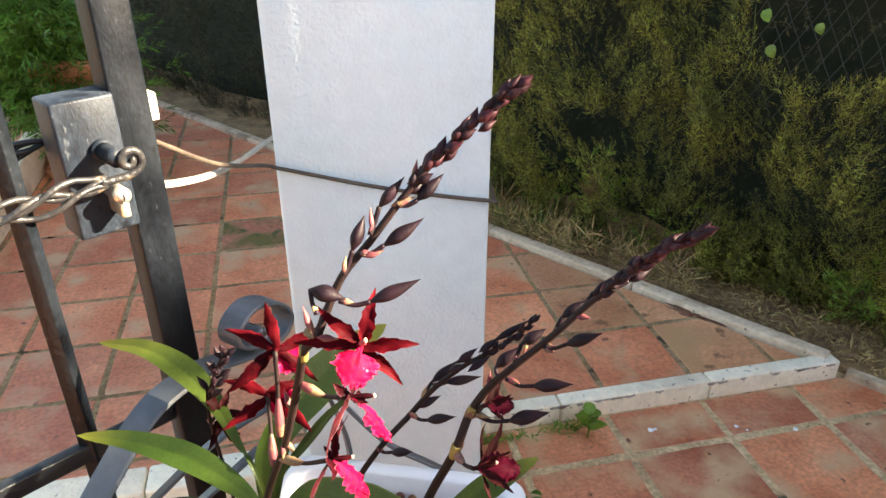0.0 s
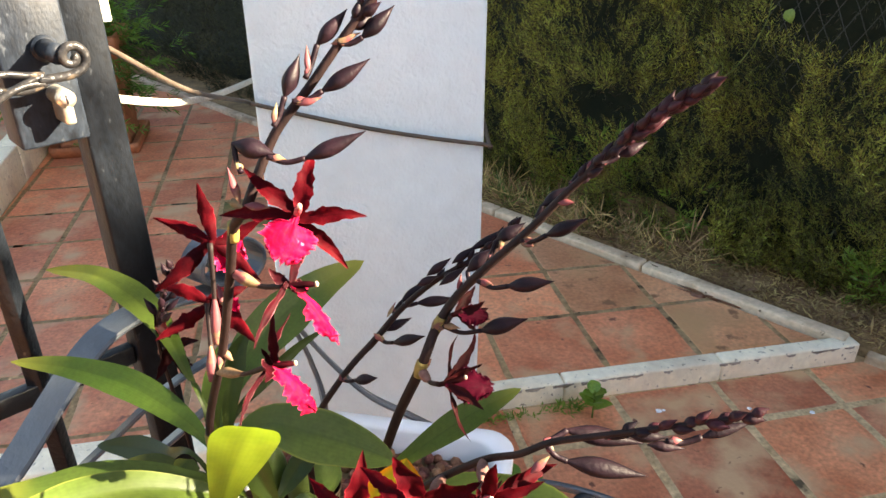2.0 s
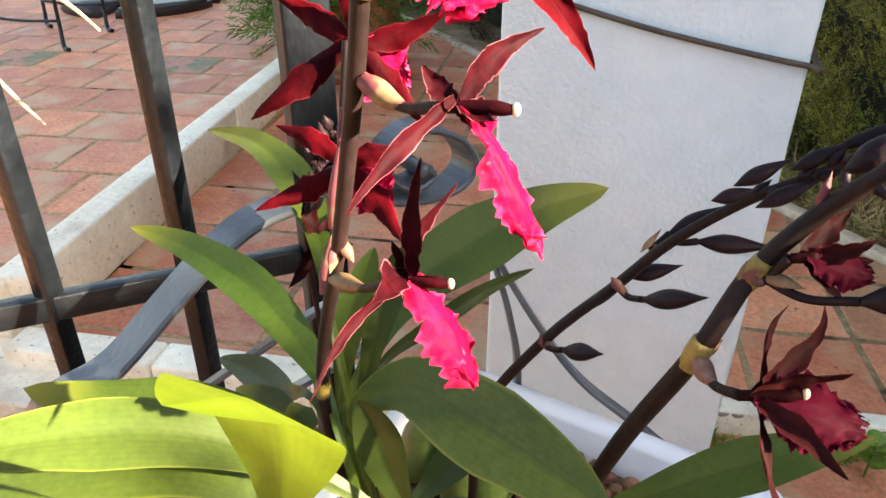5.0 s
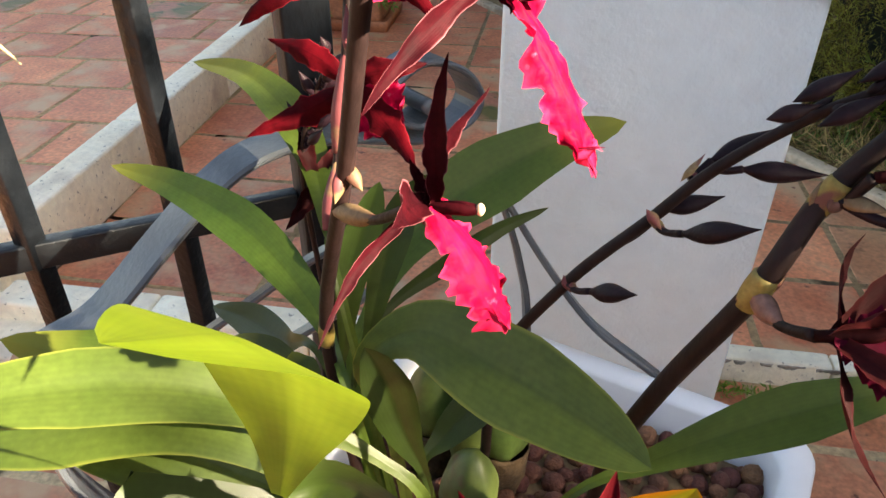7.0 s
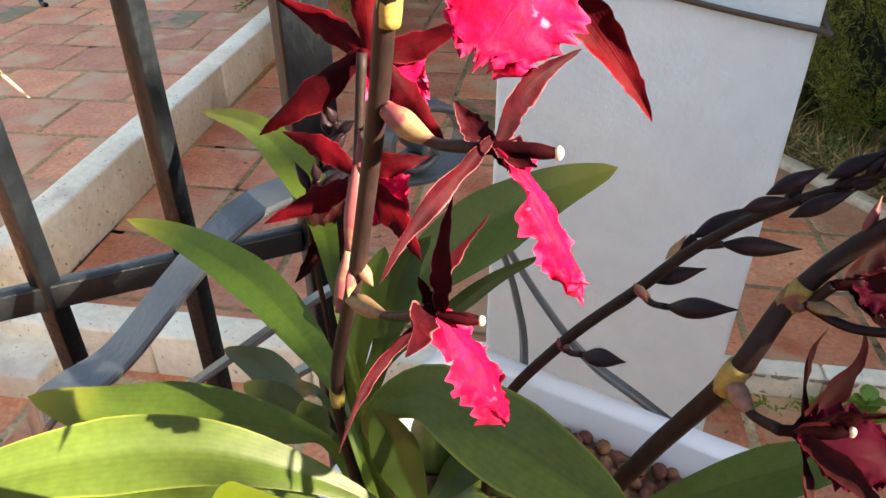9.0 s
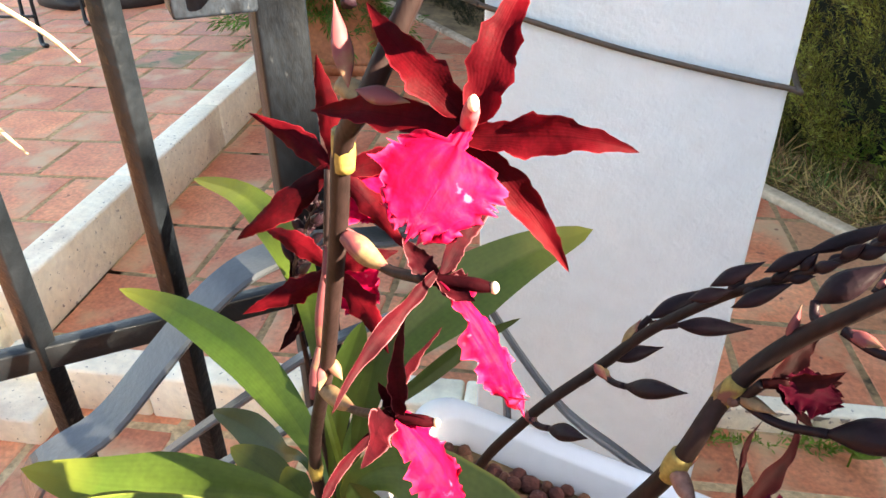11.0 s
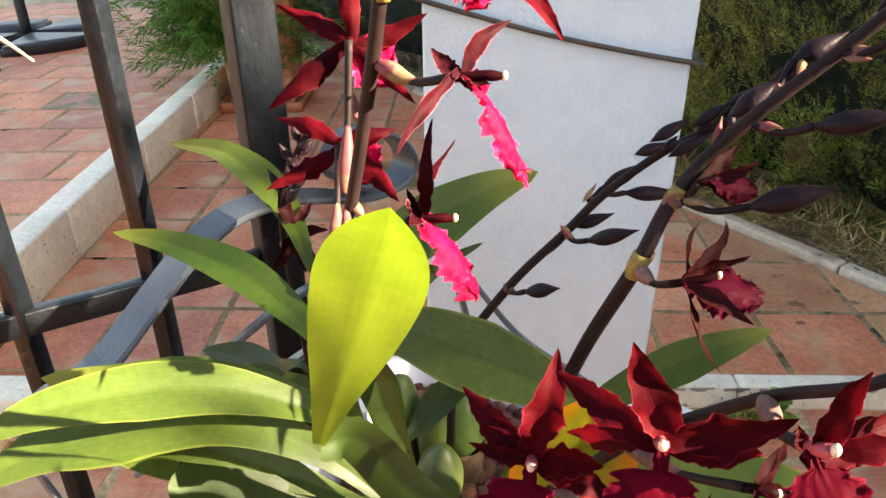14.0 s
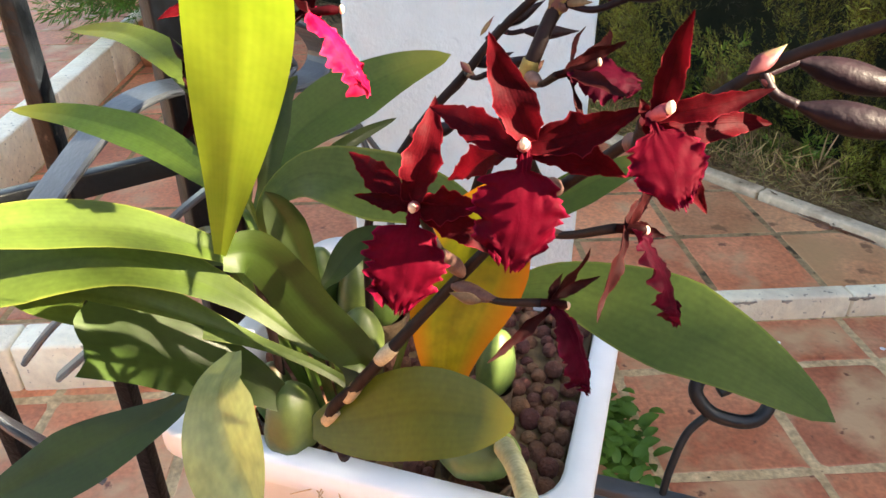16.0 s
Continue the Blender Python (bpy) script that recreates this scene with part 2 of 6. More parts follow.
M_BLOCKWALL = surf("pale_render", (0.36, 0.34, 0.31), (0.46, 0.44, 0.40), 3, 0.9, 0.4, 60, fine_amt=0.1)
M_BARK = surf("grey_bark", (0.25, 0.22, 0.18), (0.4, 0.36, 0.3), 12, 0.9, 0.6, 60)


# ---- mesh helpers ----
def thing(name, label, category, group="", kind="", at=(0, 0, 0)):
    ob = new(name)
    ob.location = at
    return tagged(ob, label, category, group, kind)


def part(name, bm, material, parent=None, label="", smooth=True):
    me = bpy.data.meshes.new(name)
    bm.to_mesh(me)
    bm.free()
    for f in me.polygons:
        f.use_smooth = smooth
    me.materials.append(material)
    ob = new(name, me)
    if parent:
        ob.parent = parent
        if not parent.parent:
            ob.matrix_parent_inverse = Matrix.Translation(-Vector(parent.location))
    if label:
        ob["label"] = label
    return ob


def raw(name, verts, faces, material, parent=None, smooth=False, label=""):
    me = bpy.data.meshes.new(name)
    me.from_pydata(verts, [], faces)
    me.update()
    if smooth:
        me.shade_smooth()
    me.materials.append(material)
    ob = new(name, me)
    if parent:
        ob.parent = parent
    if label:
        ob["label"] = label
    return ob


def box(bm, c, size, az=0.0, bevel=0.0):
    """A box about c, turned az degrees about z (its long side x turned counter-clockwise)."""
    r = bmesh.ops.create_cube(bm, size=1)
    vs = r["verts"]
    bmesh.ops.transform(bm, matrix=Matrix.LocRotScale(c, Euler((0, 0, radians(az))), size), verts=vs)
    if bevel:
        es = list({e for v in vs for e in v.link_edges})
        bmesh.ops.bevel(bm, geom=es, offset=bevel, segments=2, affect="EDGES", profile=0.5)
    return bm


def spline(pts, n):
    """n + 1 points on a smooth curve through pts, which may carry extra values."""
    P = [np.array(p, float) for p in pts]
    P = [2 * P[0] - P[1]] + P + [2 * P[-1] - P[-2]]
    out = []
    for k in range(n + 1):
        s = k / n * (len(P) - 3)
        i = min(int(s), len(P) - 4)
        u = s - i
        a, b, c, d = P[i:i + 4]
        out.append(0.5 * (2 * b + (c - a) * u + (2 * a - 5 * b + 4 * c - d) * u * u + (3 * b - a - 3 * c + d) * u ** 3))
    return out


def tube(bm, pts, n=24, sides=8, cap=True):
    """A round rod along a smooth curve; each point is x, y, z, radius."""
    C = spline(pts, n)
    side = None
    rings = []
    for k, c in enumerate(C):
        t = Vector(C[min(k + 1, n)][:3]) - Vector(C[max(k - 1, 0)][:3])
        t.normalize()
        if side is None:
            side = t.orthogonal().normalized()
        side = (side - t * side.dot(t)).normalized()
        up = t.cross(side)
        o = Vector(c[:3])
        rings.append([bm.verts.new(o + (side * math.cos(a) + up * math.sin(a)) * max(c[3], 1e-5)) for a in [2 * math.pi * j / sides for j in range(sides)]])
    for a, b in zip(rings, rings[1:]):
        for j in range(sides):
            bm.faces.new((a[j], a[(j + 1) % sides], b[(j + 1) % sides], b[j]))
    if cap:
        bm.faces.new(rings[0][::-1]), bm.faces.new(rings[-1])
    return bm


def flat_bar(bm, pts, wide, width, thick, n=40):
    """A flat strip along a curve, its width along the fixed way wide."""
    C = spline(pts, n)
    w = Vector(wide).normalized()
    rings = []
    for k, c in enumerate(C):
        t = (Vector(C[min(k + 1, n)][:3]) - Vector(C[max(k - 1, 0)][:3])).normalized()
        ww = (w - t * w.dot(t)).normalized()
        nn = t.cross(ww)
        o = Vector(c[:3])
        e = thick * 0.35
        prof = [(-width / 2, -thick / 2 + e), (-width / 2 + e, -thick / 2), (width / 2 - e, -thick / 2), (width / 2, -thick / 2 + e),
                (width / 2, thick / 2 - e), (width / 2 - e, thick / 2), (-width / 2 + e, thick / 2), (-width / 2, thick / 2 - e)]
        rings.append([bm.verts.new(o + ww * x + nn * y) for x, y in prof])
    for a, b in zip(rings, rings[1:]):
        for j in range(8):
            bm.faces.new((a[j], a[(j + 1) % 8], b[(j + 1) % 8], b[j]))
    bm.faces.new(rings[0][::-1]), bm.faces.new(rings[-1])
    return bm


def slab(bm, outline, z0, z1):
    """A flat body over an outline of x, y, given counter-clockwise."""
    lo = [bm.verts.new((x, y, z0)) for x, y in outline]
    hi = [bm.verts.new((x, y, z1)) for x, y in outline]
    bm.faces.new(lo[::-1]), bm.faces.new(hi)
    for i in range(len(lo)):
        j = (i + 1) % len(lo)
        bm.faces.new((lo[i], lo[j], hi[j], hi[i]))
    return bm


def lathe(bm, c, profile, sides=32):
    rings = [[bm.verts.new((c[0] + r * math.cos(2 * math.pi * j / sides), c[1] + r * math.sin(2 * math.pi * j / sides), c[2] + z)) for j in range(sides)] for r, z in profile]
    for a, b in zip(rings, rings[1:]):
        for j in range(sides):
            bm.faces.new((a[j], a[(j + 1) % sides], b[(j + 1) % sides], b[j]))
    return bm


def inside(p, poly):
    c = False
    for (x1, y1), (x2, y2) in zip(poly, poly[1:] + poly[:1]):
        if (y1 > p[1]) != (y2 > p[1]) and p[0] < (x2 - x1) * (p[1] - y1) / (y2 - y1) + x1:
            c = not c
    return c


# ---- the plan: kerb line of the raised court ----
E_ = Vector((0.976, 0.218, 0))          # along the kerb
F_ = Vector((-0.218, 0.976, 0))         # away from the gate's outer side
K0 = Vector((0.316, 1.466, 0))          # a joint of the kerb
KAZ = math.degrees(math.atan2(E_.y, E_.x))


def kp(a, b, z=0.0):
    return K0 + E_ * a + F_ * b + Vector((0, 0, z))


def xy(*ps):
    return [(p.x, p.y) for p in ps]


Z_COURT, Z_KERB, Z_TERR = 0.045, 0.058, 0.19
GK0, GK1 = Vector((0.18, 2.51, 0)), Vector((1.115, 1.655, 0))      # inner edge of the garden kerb
GD = (GK1 - GK0).normalized()
GN = Vector((-GD.y, GD.x, 0))           # into the garden
T0 = Vector((-1.345, 1.09, 0))          # front corner of the terrace
TD = Vector((-0.255, 0.967, 0))         # along its edge
TN = Vector((-0.967, -0.255, 0))        # into the terrace

bm = bmesh.new()
slab(bm, [(-14, -6), (14, -6), (14, 14), (-14, 14)], -0.2, -0.0012)
ground = tagged(part("ground", bm, M_GROUT), "sandy mortar bed under the terracotta paving", "ground", kind="structure")

bm = bmesh.new()
slab(bm, xy(kp(-1.75, 0.03), kp(0.79, 0.03), GK0 - GD * 2.6, T0 + TD * 3.5, T0 + TD * 0.02), -0.01, Z_COURT - 0.0012)
court = tagged(part("floor_court", bm, M_GROUT), "raised court floor laid with terracotta tiles", "floor", kind="structure")
bm = bmesh.new()
slab(bm, xy(T0 + TN * 0.09, T0 + TD * 6 + TN * 0.09, T0 + TD * 6 + TN * 6, T0 + TN * 6), -0.01, Z_TERR - 0.0012)
terrace = tagged(part("floor_terrace", bm, M_GROUT), "upper terrace floor laid with terracotta tiles", "floor", kind="structure")

# kerb of the court: separate painted lengths
kerb = thing("kerb_court", "white-painted stone kerb with flaking paint", "kerb", kind="structure")
cuts = [-0.45, 0.0, 0.44, 0.855]
for a, b in zip(cuts, cuts[1:]):
    bm = bmesh.new()
    box(bm, kp((a + b) / 2, 0.024, Z_KERB / 2 - 0.004), (b - a - 0.004, 0.046, Z_KERB + 0.008), KAZ, 0.005)
    part("kerb_stone", bm, M_KERB, kerb)
rk = random.Random(12)
for _ in range(34):
    a, long, deep = rk.uniform(-0.42, 0.84), rk.uniform(0.012, 0.045), rk.uniform(0.004, 0.013)
    bm = bmesh.new()
    top, low = [], []
    for k in range(9):
        q = k / 8
        d = deep * math.sin(math.pi * min(1, 0.06 + 0.9 * q)) ** 0.6 * rk.uniform(0.45, 1.0)
        top.append((a + long * q, Z_KERB - 0.0045 + rk.uniform(-0.001, 0.0005)))
        low.append((a + long * q + rk.uniform(-0.002, 0.002), Z_KERB - 0.006 - d))
    front = [bm.verts.new(kp(x, 0.0003, z)) for x, z in top + low[::-1]]
    rear = [bm.verts.new(kp(x, 0.0022, z)) for x, z in top + low[::-1]]
    for k in range(8):
        bm.faces.new((front[17 - k], front[16 - k], front[k + 1], front[k]))
    for k in range(18):
        bm.faces.new((front[k], front[(k + 1) % 18], rear[(k + 1) % 18], rear[k]))
    part("flake", bm, M_FLAKE, kerb, "patch of bare grey stone where paint has flaked")
cuts = [-1.70, -1.36, -1.02, -0.70, -0.455]
for a, b in zip(cuts, cuts[1:]):
    bm = bmesh.new()
    box(bm, kp((a + b) / 2, -0.085, 0.049), (b - a - 0.004, 0.085, 0.116), KAZ, 0.007)
    part("kerb_stone", bm, M_KERB, kerb, "taller white-painted kerb stone")
bm = bmesh.new()
box(bm, kp(-1.075, 0.004, 0.019), (1.24, 0.09, 0.05), KAZ, 0.003)
part("kerb_step", bm, M_TILE, kerb, "terracotta strip behind the tall kerb")
tkerb = thing("kerb_terrace", "white-painted kerb along the terrace edge", "kerb", kind="structure")
TAZ = math.degrees(math.atan2(TD.y, TD.x))
for k in range(7):
    bm = bmesh.new()
    box(bm, T0 + TD * (0.3 + 0.6 * k) + TN * 0.045 + Vector((0, 0, 0.1)), (0.596, 0.09, 0.205), TAZ, 0.008)
    part("kerb_stone", bm, M_KERB, tkerb)
bm = bmesh.new()
box(bm, T0 + TN * 0.9 + Vector((0, 0, 0.09)), (1.7, 0.06, 0.205), math.degrees(math.atan2(TN.y, TN.x)), 0.006)
part("kerb_stone", bm, M_KERB, tkerb)
gkerb = thing("kerb_garden", "stained pale kerb between court and garden bed", "kerb", kind="structure")
GAZ = math.degrees(math.atan2(GD.y, GD.x))
for k in range(-5, 2):
    bm = bmesh.new()
    a, b = 0.63 * k + 0.003, 0.63 * (k + 1) - 0.003
    box(bm, GK0 + GD * (a + b) / 2 + GN * 0.025 + Vector((0, 0, 0.027)), (b - a, 0.05, 0.075), GAZ, 0.006)
    part("kerb_stone", bm, M_KERB2, gkerb)
for k in range(5):
    bm = bmesh.new()
    box(bm, GK1 + GD * (0.34 + 0.6 * k) + GN * 0.055 + Vector((0, 0, 0.005)), (0.594, 0.05, 0.045), GAZ, 0.006)
    part("kerb_stone", bm, M_KERB2, gkerb)

# garden bed
bm = bmesh.new()
outline = [GK0 + GD * 6 + GN * 0.07, GK0 + GD * 6 + GN * 5, GK0 - GD * 4.4 + GN * 5, GK0 - GD * 4.4 + GN * 0.045]
slab(bm, xy(*outline), -0.05, 0.03)
bed = tagged(part("ground_bed", bm, M_SOIL), "dry garden soil with litter below the hedge", "soil", kind="structure")

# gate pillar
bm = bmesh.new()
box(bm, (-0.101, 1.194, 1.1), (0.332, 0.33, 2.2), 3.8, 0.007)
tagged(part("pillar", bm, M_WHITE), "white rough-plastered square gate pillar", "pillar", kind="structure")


# ---- the gate ----
GA = radians(44.5)
GU, GNRM = Vector((math.sin(GA), math.cos(GA), 0)), Vector((math.cos(GA), -math.sin(GA), 0))
GO = Vector((-0.424, 0.645, 0))
GAZD = math.degrees(math.atan2(GU.y, GU.x))


def gp(a, n, z):
    return GO + GU * a + GNRM * n + Vector((0, 0, z))


gate = thing("iron_gate", "black-painted wrought iron garden gate standing open", "gate", at=gp(-0.4, 0, 0.03))
bm = bmesh.new()
box(bm, gp(0.1245, 0, 1.03), (0.041, 0.036, 1.94), GAZD, 0.003)
part("lock_stile", bm, M_STILE, gate)
bm = bmesh.new()
box(bm, gp(-1.06, 0, 1.03), (0.041, 0.036, 1.94), GAZD, 0.003)
part("hinge_stile", bm, M_IRON, gate)
for z in (0.681, 0.1, 1.95):
    bm = bmesh.new()
    box(bm, gp(-0.468, 0.0, z), (1.143, 0.016, 0.024), GAZD, 0.002)
    part("rail", bm, M_IRON, gate)
for k in range(9):
    bm = bmesh.new()
    box(bm, gp(-0.116 * k, -0.001, 1.03), (0.0175, 0.0175, 1.83), GAZD + 45, 0.0015)
    part("bar", bm, M_BAR, gate)
# lock case with cylinder and handle
bm = bmesh.new()
box(bm, gp(0.0745, 0.003, 1.028), (0.063, 0.046, 0.146), GAZD, 0.003)
case = part("lock_case", bm, M_LOCK, gate, "grey worn lock case")
bm = bmesh.new()
box(bm, gp(0.149, 0.004, 1.075), (0.010, 0.02, 0.03), GAZD, 0.001)
part("latch", bm, M_STRAP, gate, "pale latch piece")


def rod(bm, a, b, r, sides=20):
    return tube(bm, [(*a, r), (*((Vector(a) + Vector(b)) / 2), r), (*b, r)], 4, sides)


bm = bmesh.new()
rod(bm, gp(0.083, 0.02, 1.004), gp(0.083, 0.056, 1.004), 0.0085)
box(bm, gp(0.083, 0.038, 0.990), (0.0098, 0.036, 0.022), GAZD, 0.003)
cyl = part("lock_cylinder", bm, M_BRASS, gate, "nickel-plated profile lock cylinder")
bm = bmesh.new()
rod(bm, gp(0.083, 0.0555, 1.004), gp(0.083, 0.0572, 1.004), 0.006)
part("plug", bm, M_STEEL, cyl)
bm = bmesh.new()
box(bm, gp(0.083, 0.0574, 1.004), (0.0016, 0.0012, 0.008), GAZD)
part("keyway", bm, M_BLACK, cyl)
bm = bmesh.new()
rod(bm, gp(0.083, 0.024, 1.046), gp(0.083, 0.031, 1.046), 0.0125)
rod(bm, gp(0.083, 0.03, 1.046), gp(0.083, 0.062, 1.046), 0.0095)
hub = part("handle_hub", bm, M_LOCK, gate)
# the lever: four wavy strands that meet at both ends, a curl at the hub
bm = bmesh.new()
curl = [(0.062, 0.062, 1.026), (0.078, 0.063, 1.026)] + [(0.093 + 0.0145 * (1 - q * 0.085) * math.sin(q * 0.85), 0.064, 1.042 - 0.0145 * (1 - q * 0.085) * math.cos(q * 0.85)) for q in range(11)]
tube(bm, [(*gp(*c), 0.0042) for c in curl], 70, 9)
for s in range(4):
    ph = s * math.pi / 2
    pts = []
    for k in range(9):
        q = k / 8
        env = math.sin(math.pi * q) * 0.011
        pts.append((*gp(0.068 - 0.125 * q, 0.062 + 0.006 * math.sin(q * 7 + ph) * math.sin(math.pi * q), 1.026 - 0.008 * q + env * math.cos(q * 6.0 + ph) + (0.004 if s % 2 else -0.004)), 0.0031))
    tube(bm, pts, 36, 7)
part("lever", bm, M_LEVER, gate, "lever of forged twisted strands")
bm = bmesh.new()
for s in range(4):
    ph = s * 1.7
    tube(bm, [(*gp(0.055 - 0.028 * k, -0.035 - 0.004 * math.sin(k * 1.3 + ph), 1.05 - 0.004 * k + 0.011 * math.sin(math.pi * k / 5) * math.cos(k + ph)), 0.003) for k in range(6)], 30, 7)
part("inner_lever", bm, M_IRON, gate)

# cable and strap that tie the gate to the pillar
bm = bmesh.new()
tube(bm, [(-0.345, 0.735, 1.043, 0.0033), (-0.323, 0.745, 1.037, 0.0033), (-0.297, 0.88, 0.957, 0.0033), (-0.266, 1.0, 0.909, 0.0033), (-0.240, 1.0145, 0.897, 0.0033), (-0.085, 1.0245, 0.861, 0.0033), (0.068, 1.0345, 0.837, 0.0033), (0.0815, 1.055, 0.838, 0.0033), (0.062, 1.35, 0.85, 0.0033)], 60, 8)
cable = thing("cable", "thin brown cable tied from the gate round the pillar", "cable", at=(-0.1, 1.0, 0.87))
part("strand", bm, M_CABLE, cable)
bm = bmesh.new()
flat_bar(bm, [(-0.3245, 0.74, 0.9847), (-0.3164, 0.8, 0.9643), (-0.3111, 0.89, 0.9381), (-0.3022, 1.0, 0.9175), (-0.2897, 1.12, 0.9058), (-0.262, 1.26, 0.90), (-0.23, 1.37, 0.90)], (0, 0.2, 1), 0.009, 0.003, 40)
tagged(part("strap", bm, M_STRAP), "pale fabric strap looped from the gate behind the pillar", "strap")

# ---- the planter and its stand ----
PC, PAZ = Vector((-0.067, 0.538, 0)), -9.0
PX, PY = Vector((math.cos(radians(PAZ)), math.sin(radians(PAZ)), 0)), Vector((-math.sin(radians(PAZ)), math.cos(radians(PAZ)), 0))
RIM = 0.62


def pp(a, b, z):
    return PC + PX * a + PY * b + Vector((0, 0, z))


def rounded(w, h, r, seg=6):
    out = []
    for cx, cy, a0 in ((w / 2 - r, h / 2 - r, 0), (-w / 2 + r, h / 2 - r, 90), (-w / 2 + r, -h / 2 + r, 180), (w / 2 - r, -h / 2 + r, 270)):
        for k in range(seg + 1):
            a = radians(a0 + 90 * k / seg)
            out.append((cx + r * math.cos(a), cy + r * math.sin(a)))
    return out


bm = bmesh.new()
PW, PD = 0.306, 0.288
prof = [(-0.055, 0.40), (-0.05, 0.398), (-0.012, RIM - 0.03), (-0.004, RIM - 0.026), (0.0, RIM - 0.022), (0.0, RIM - 0.004), (-0.002, RIM), (-0.018, RIM), (-0.021, RIM - 0.004), (-0.024, RIM - 0.06), (-0.03, RIM - 0.09)]
rings = [[bm.verts.new(pp(x, y, z)) for x, y in rounded(PW + 2 * o, PD + 2 * o, 0.03)] for o, z in prof]
for a, b in zip(rings, rings[1:]):
    for j in range(len(a)):
        bm.faces.new((a[j], a[(j + 1) % len(a)], b[(j + 1) % len(a)], b[j]))
bm.faces.new(rings[0][::-1]), bm.faces.new(rings[-1])
planter = thing("planter", "white plastic square planter on an iron stand", "planter", at=pp(0, 0, 0.4))
part("box", bm, M_POTW, planter)

stand = thing("plant_stand", "slate-grey wrought iron plant stand with scrolls", "plant stand", at=pp(0, 0, 0))
for sy in (-1, 1):
    bm = bmesh.new()
    box(bm, pp(0.035, sy * 0.10, 0.388), (0.36, 0.022, 0.008), PAZ, 0.001)
    part("tray_bar", bm, M_STRIP, stand)
for sx in (-1, 1):
    for sy in (-1, 1):
        bm = bmesh.new()
        tube(bm, [(*pp(sx * 0.17 + 0.02, sy * 0.13, 0.0), 0.007), (*pp(sx * 0.15 + 0.02, sy * 0.12, 0.2), 0.007), (*pp(sx * 0.16 + 0.02, sy * 0.10, 0.39), 0.007)], 16, 8)
        part("leg", bm, M_STRIP, stand)
bm = bmesh.new()
flat_bar(bm, [(0.0617, 0.65, 0.548), (0.0919, 0.645, 0.5545), (0.126, 0.638, 0.5605), (0.1591, 0.63, 0.5623), (0.1918, 0.622, 0.5592), (0.2174, 0.616, 0.5539), (0.2386, 0.6144, 0.5445)], (0.1, -0.6, 0.8), 0.018, 0.008, 40)
part("side_bar", bm, M_STRIP, stand, smooth=False)
bm = bmesh.new()
box(bm, pp(0.165, -0.02, 0.50), (0.19, 0.022, 0.008), PAZ, 0.001)
part("side_bar", bm, M_STRIP, stand)
# big S-scroll before the gate: tangent way up to the curl
bm = bmesh.new()
S_PTS = [(-0.33, 0.47, 0.50), (-0.386, 0.456, 0.565), (-0.411, 0.458, 0.601), (-0.423, 0.459, 0.639), (-0.414, 0.462, 0.668), (-0.398, 0.474, 0.686), (-0.375, 0.503, 0.700), (-0.351, 0.545, 0.737), (-0.331, 0.580, 0.767), (-0.314, 0.609, 0.783), (-0.295, 0.642, 0.786), (-0.281, 0.684, 0.775),
         (-0.246, 0.744, 0.755), (-0.222, 0.787, 0.756), (-0.214, 0.800, 0.778), (-0.224, 0.783, 0.805), (-0.244, 0.749, 0.820), (-0.259, 0.722, 0.806), (-0.260, 0.721, 0.783), (-0.248, 0.741, 0.768), (-0.238, 0.758, 0.775), (-0.242, 0.751, 0.787)]
flat_bar(bm, S_PTS, (0.85, -0.5, 0.0), 0.038, 0.006, 90)
part("scroll", bm, M_STRIP, stand, smooth=False)
bm = bmesh.new()
tube(bm, [(*(Vector((-0.243, 0.751, 0.783)) + Vector((0.85, -0.5, 0)) * s), 0.007) for s in (-0.019, 0, 0.019)], 6, 12)
part("scroll_eye", bm, M_STRIP, stand)
for pts in ([(-0.44, 0.545, 0.55), (-0.405, 0.564, 0.589), (-0.335, 0.605, 0.647), (-0.273, 0.640, 0.696), (-0.212, 0.676, 0.721), (-0.155, 0.708, 0.735)],
            [(-0.155, 0.708, 0.735), (-0.133, 0.699, 0.683), (-0.121, 0.697, 0.61), (-0.118, 0.697, 0.40)],
            [(-0.155, 0.709, 0.738), (-0.110, 0.697, 0.686), (-0.067, 0.690, 0.644), (-0.016, 0.690, 0.612), (0.05, 0.69, 0.57)],
            [(-0.42, 0.555, 0.525), (-0.376, 0.581, 0.560), (-0.301, 0.624, 0.611), (-0.23, 0.665, 0.661)]):
    bm = bmesh.new()
    flat_bar(bm, pts, (0.45, -0.85, 0.1), 0.016, 0.005, 40)
    part("brace", bm, M_STRIP, stand, smooth=False)
bm = bmesh.new()
tube(bm, [(0.2386, 0.6144, 0.5445, 0.0052), (0.2334, 0.6040, 0.5302, 0.0062), (0.2243, 0.5988, 0.5211, 0.0064), (0.2080, 0.5962, 0.5198, 0.0064), (0.1847, 0.5975, 0.5263, 0.0064), (0.1700, 0.6040, 0.5432, 0.0064), (0.1782, 0.6138, 0.5588, 0.0064), (0.1931, 0.6157, 0.5581, 0.0062), (0.1989, 0.6105, 0.5471, 0.0060), (0.1905, 0.6066, 0.5419, 0.0050)], 70, 12)
hook = part("hook", bm, M_IRON, stand, "black iron scroll hook")
bm = bmesh.new()
tube(bm, [(0.1500, 0.5630, 0.4482, 0.0036), (0.1560, 0.5760, 0.4760, 0.0036), (0.1670, 0.5900, 0.5050, 0.0037), (0.1850, 0.5985, 0.5240, 0.0038)], 24, 10)
part("hook_stem", bm, M_IRON, stand)
bm = bmesh.new()
box(bm, (0.15, 0.562, 0.448), (0.16, 0.018, 0.010), PAZ, 0.002)
part("side_bar", bm, M_STRIP, stand)

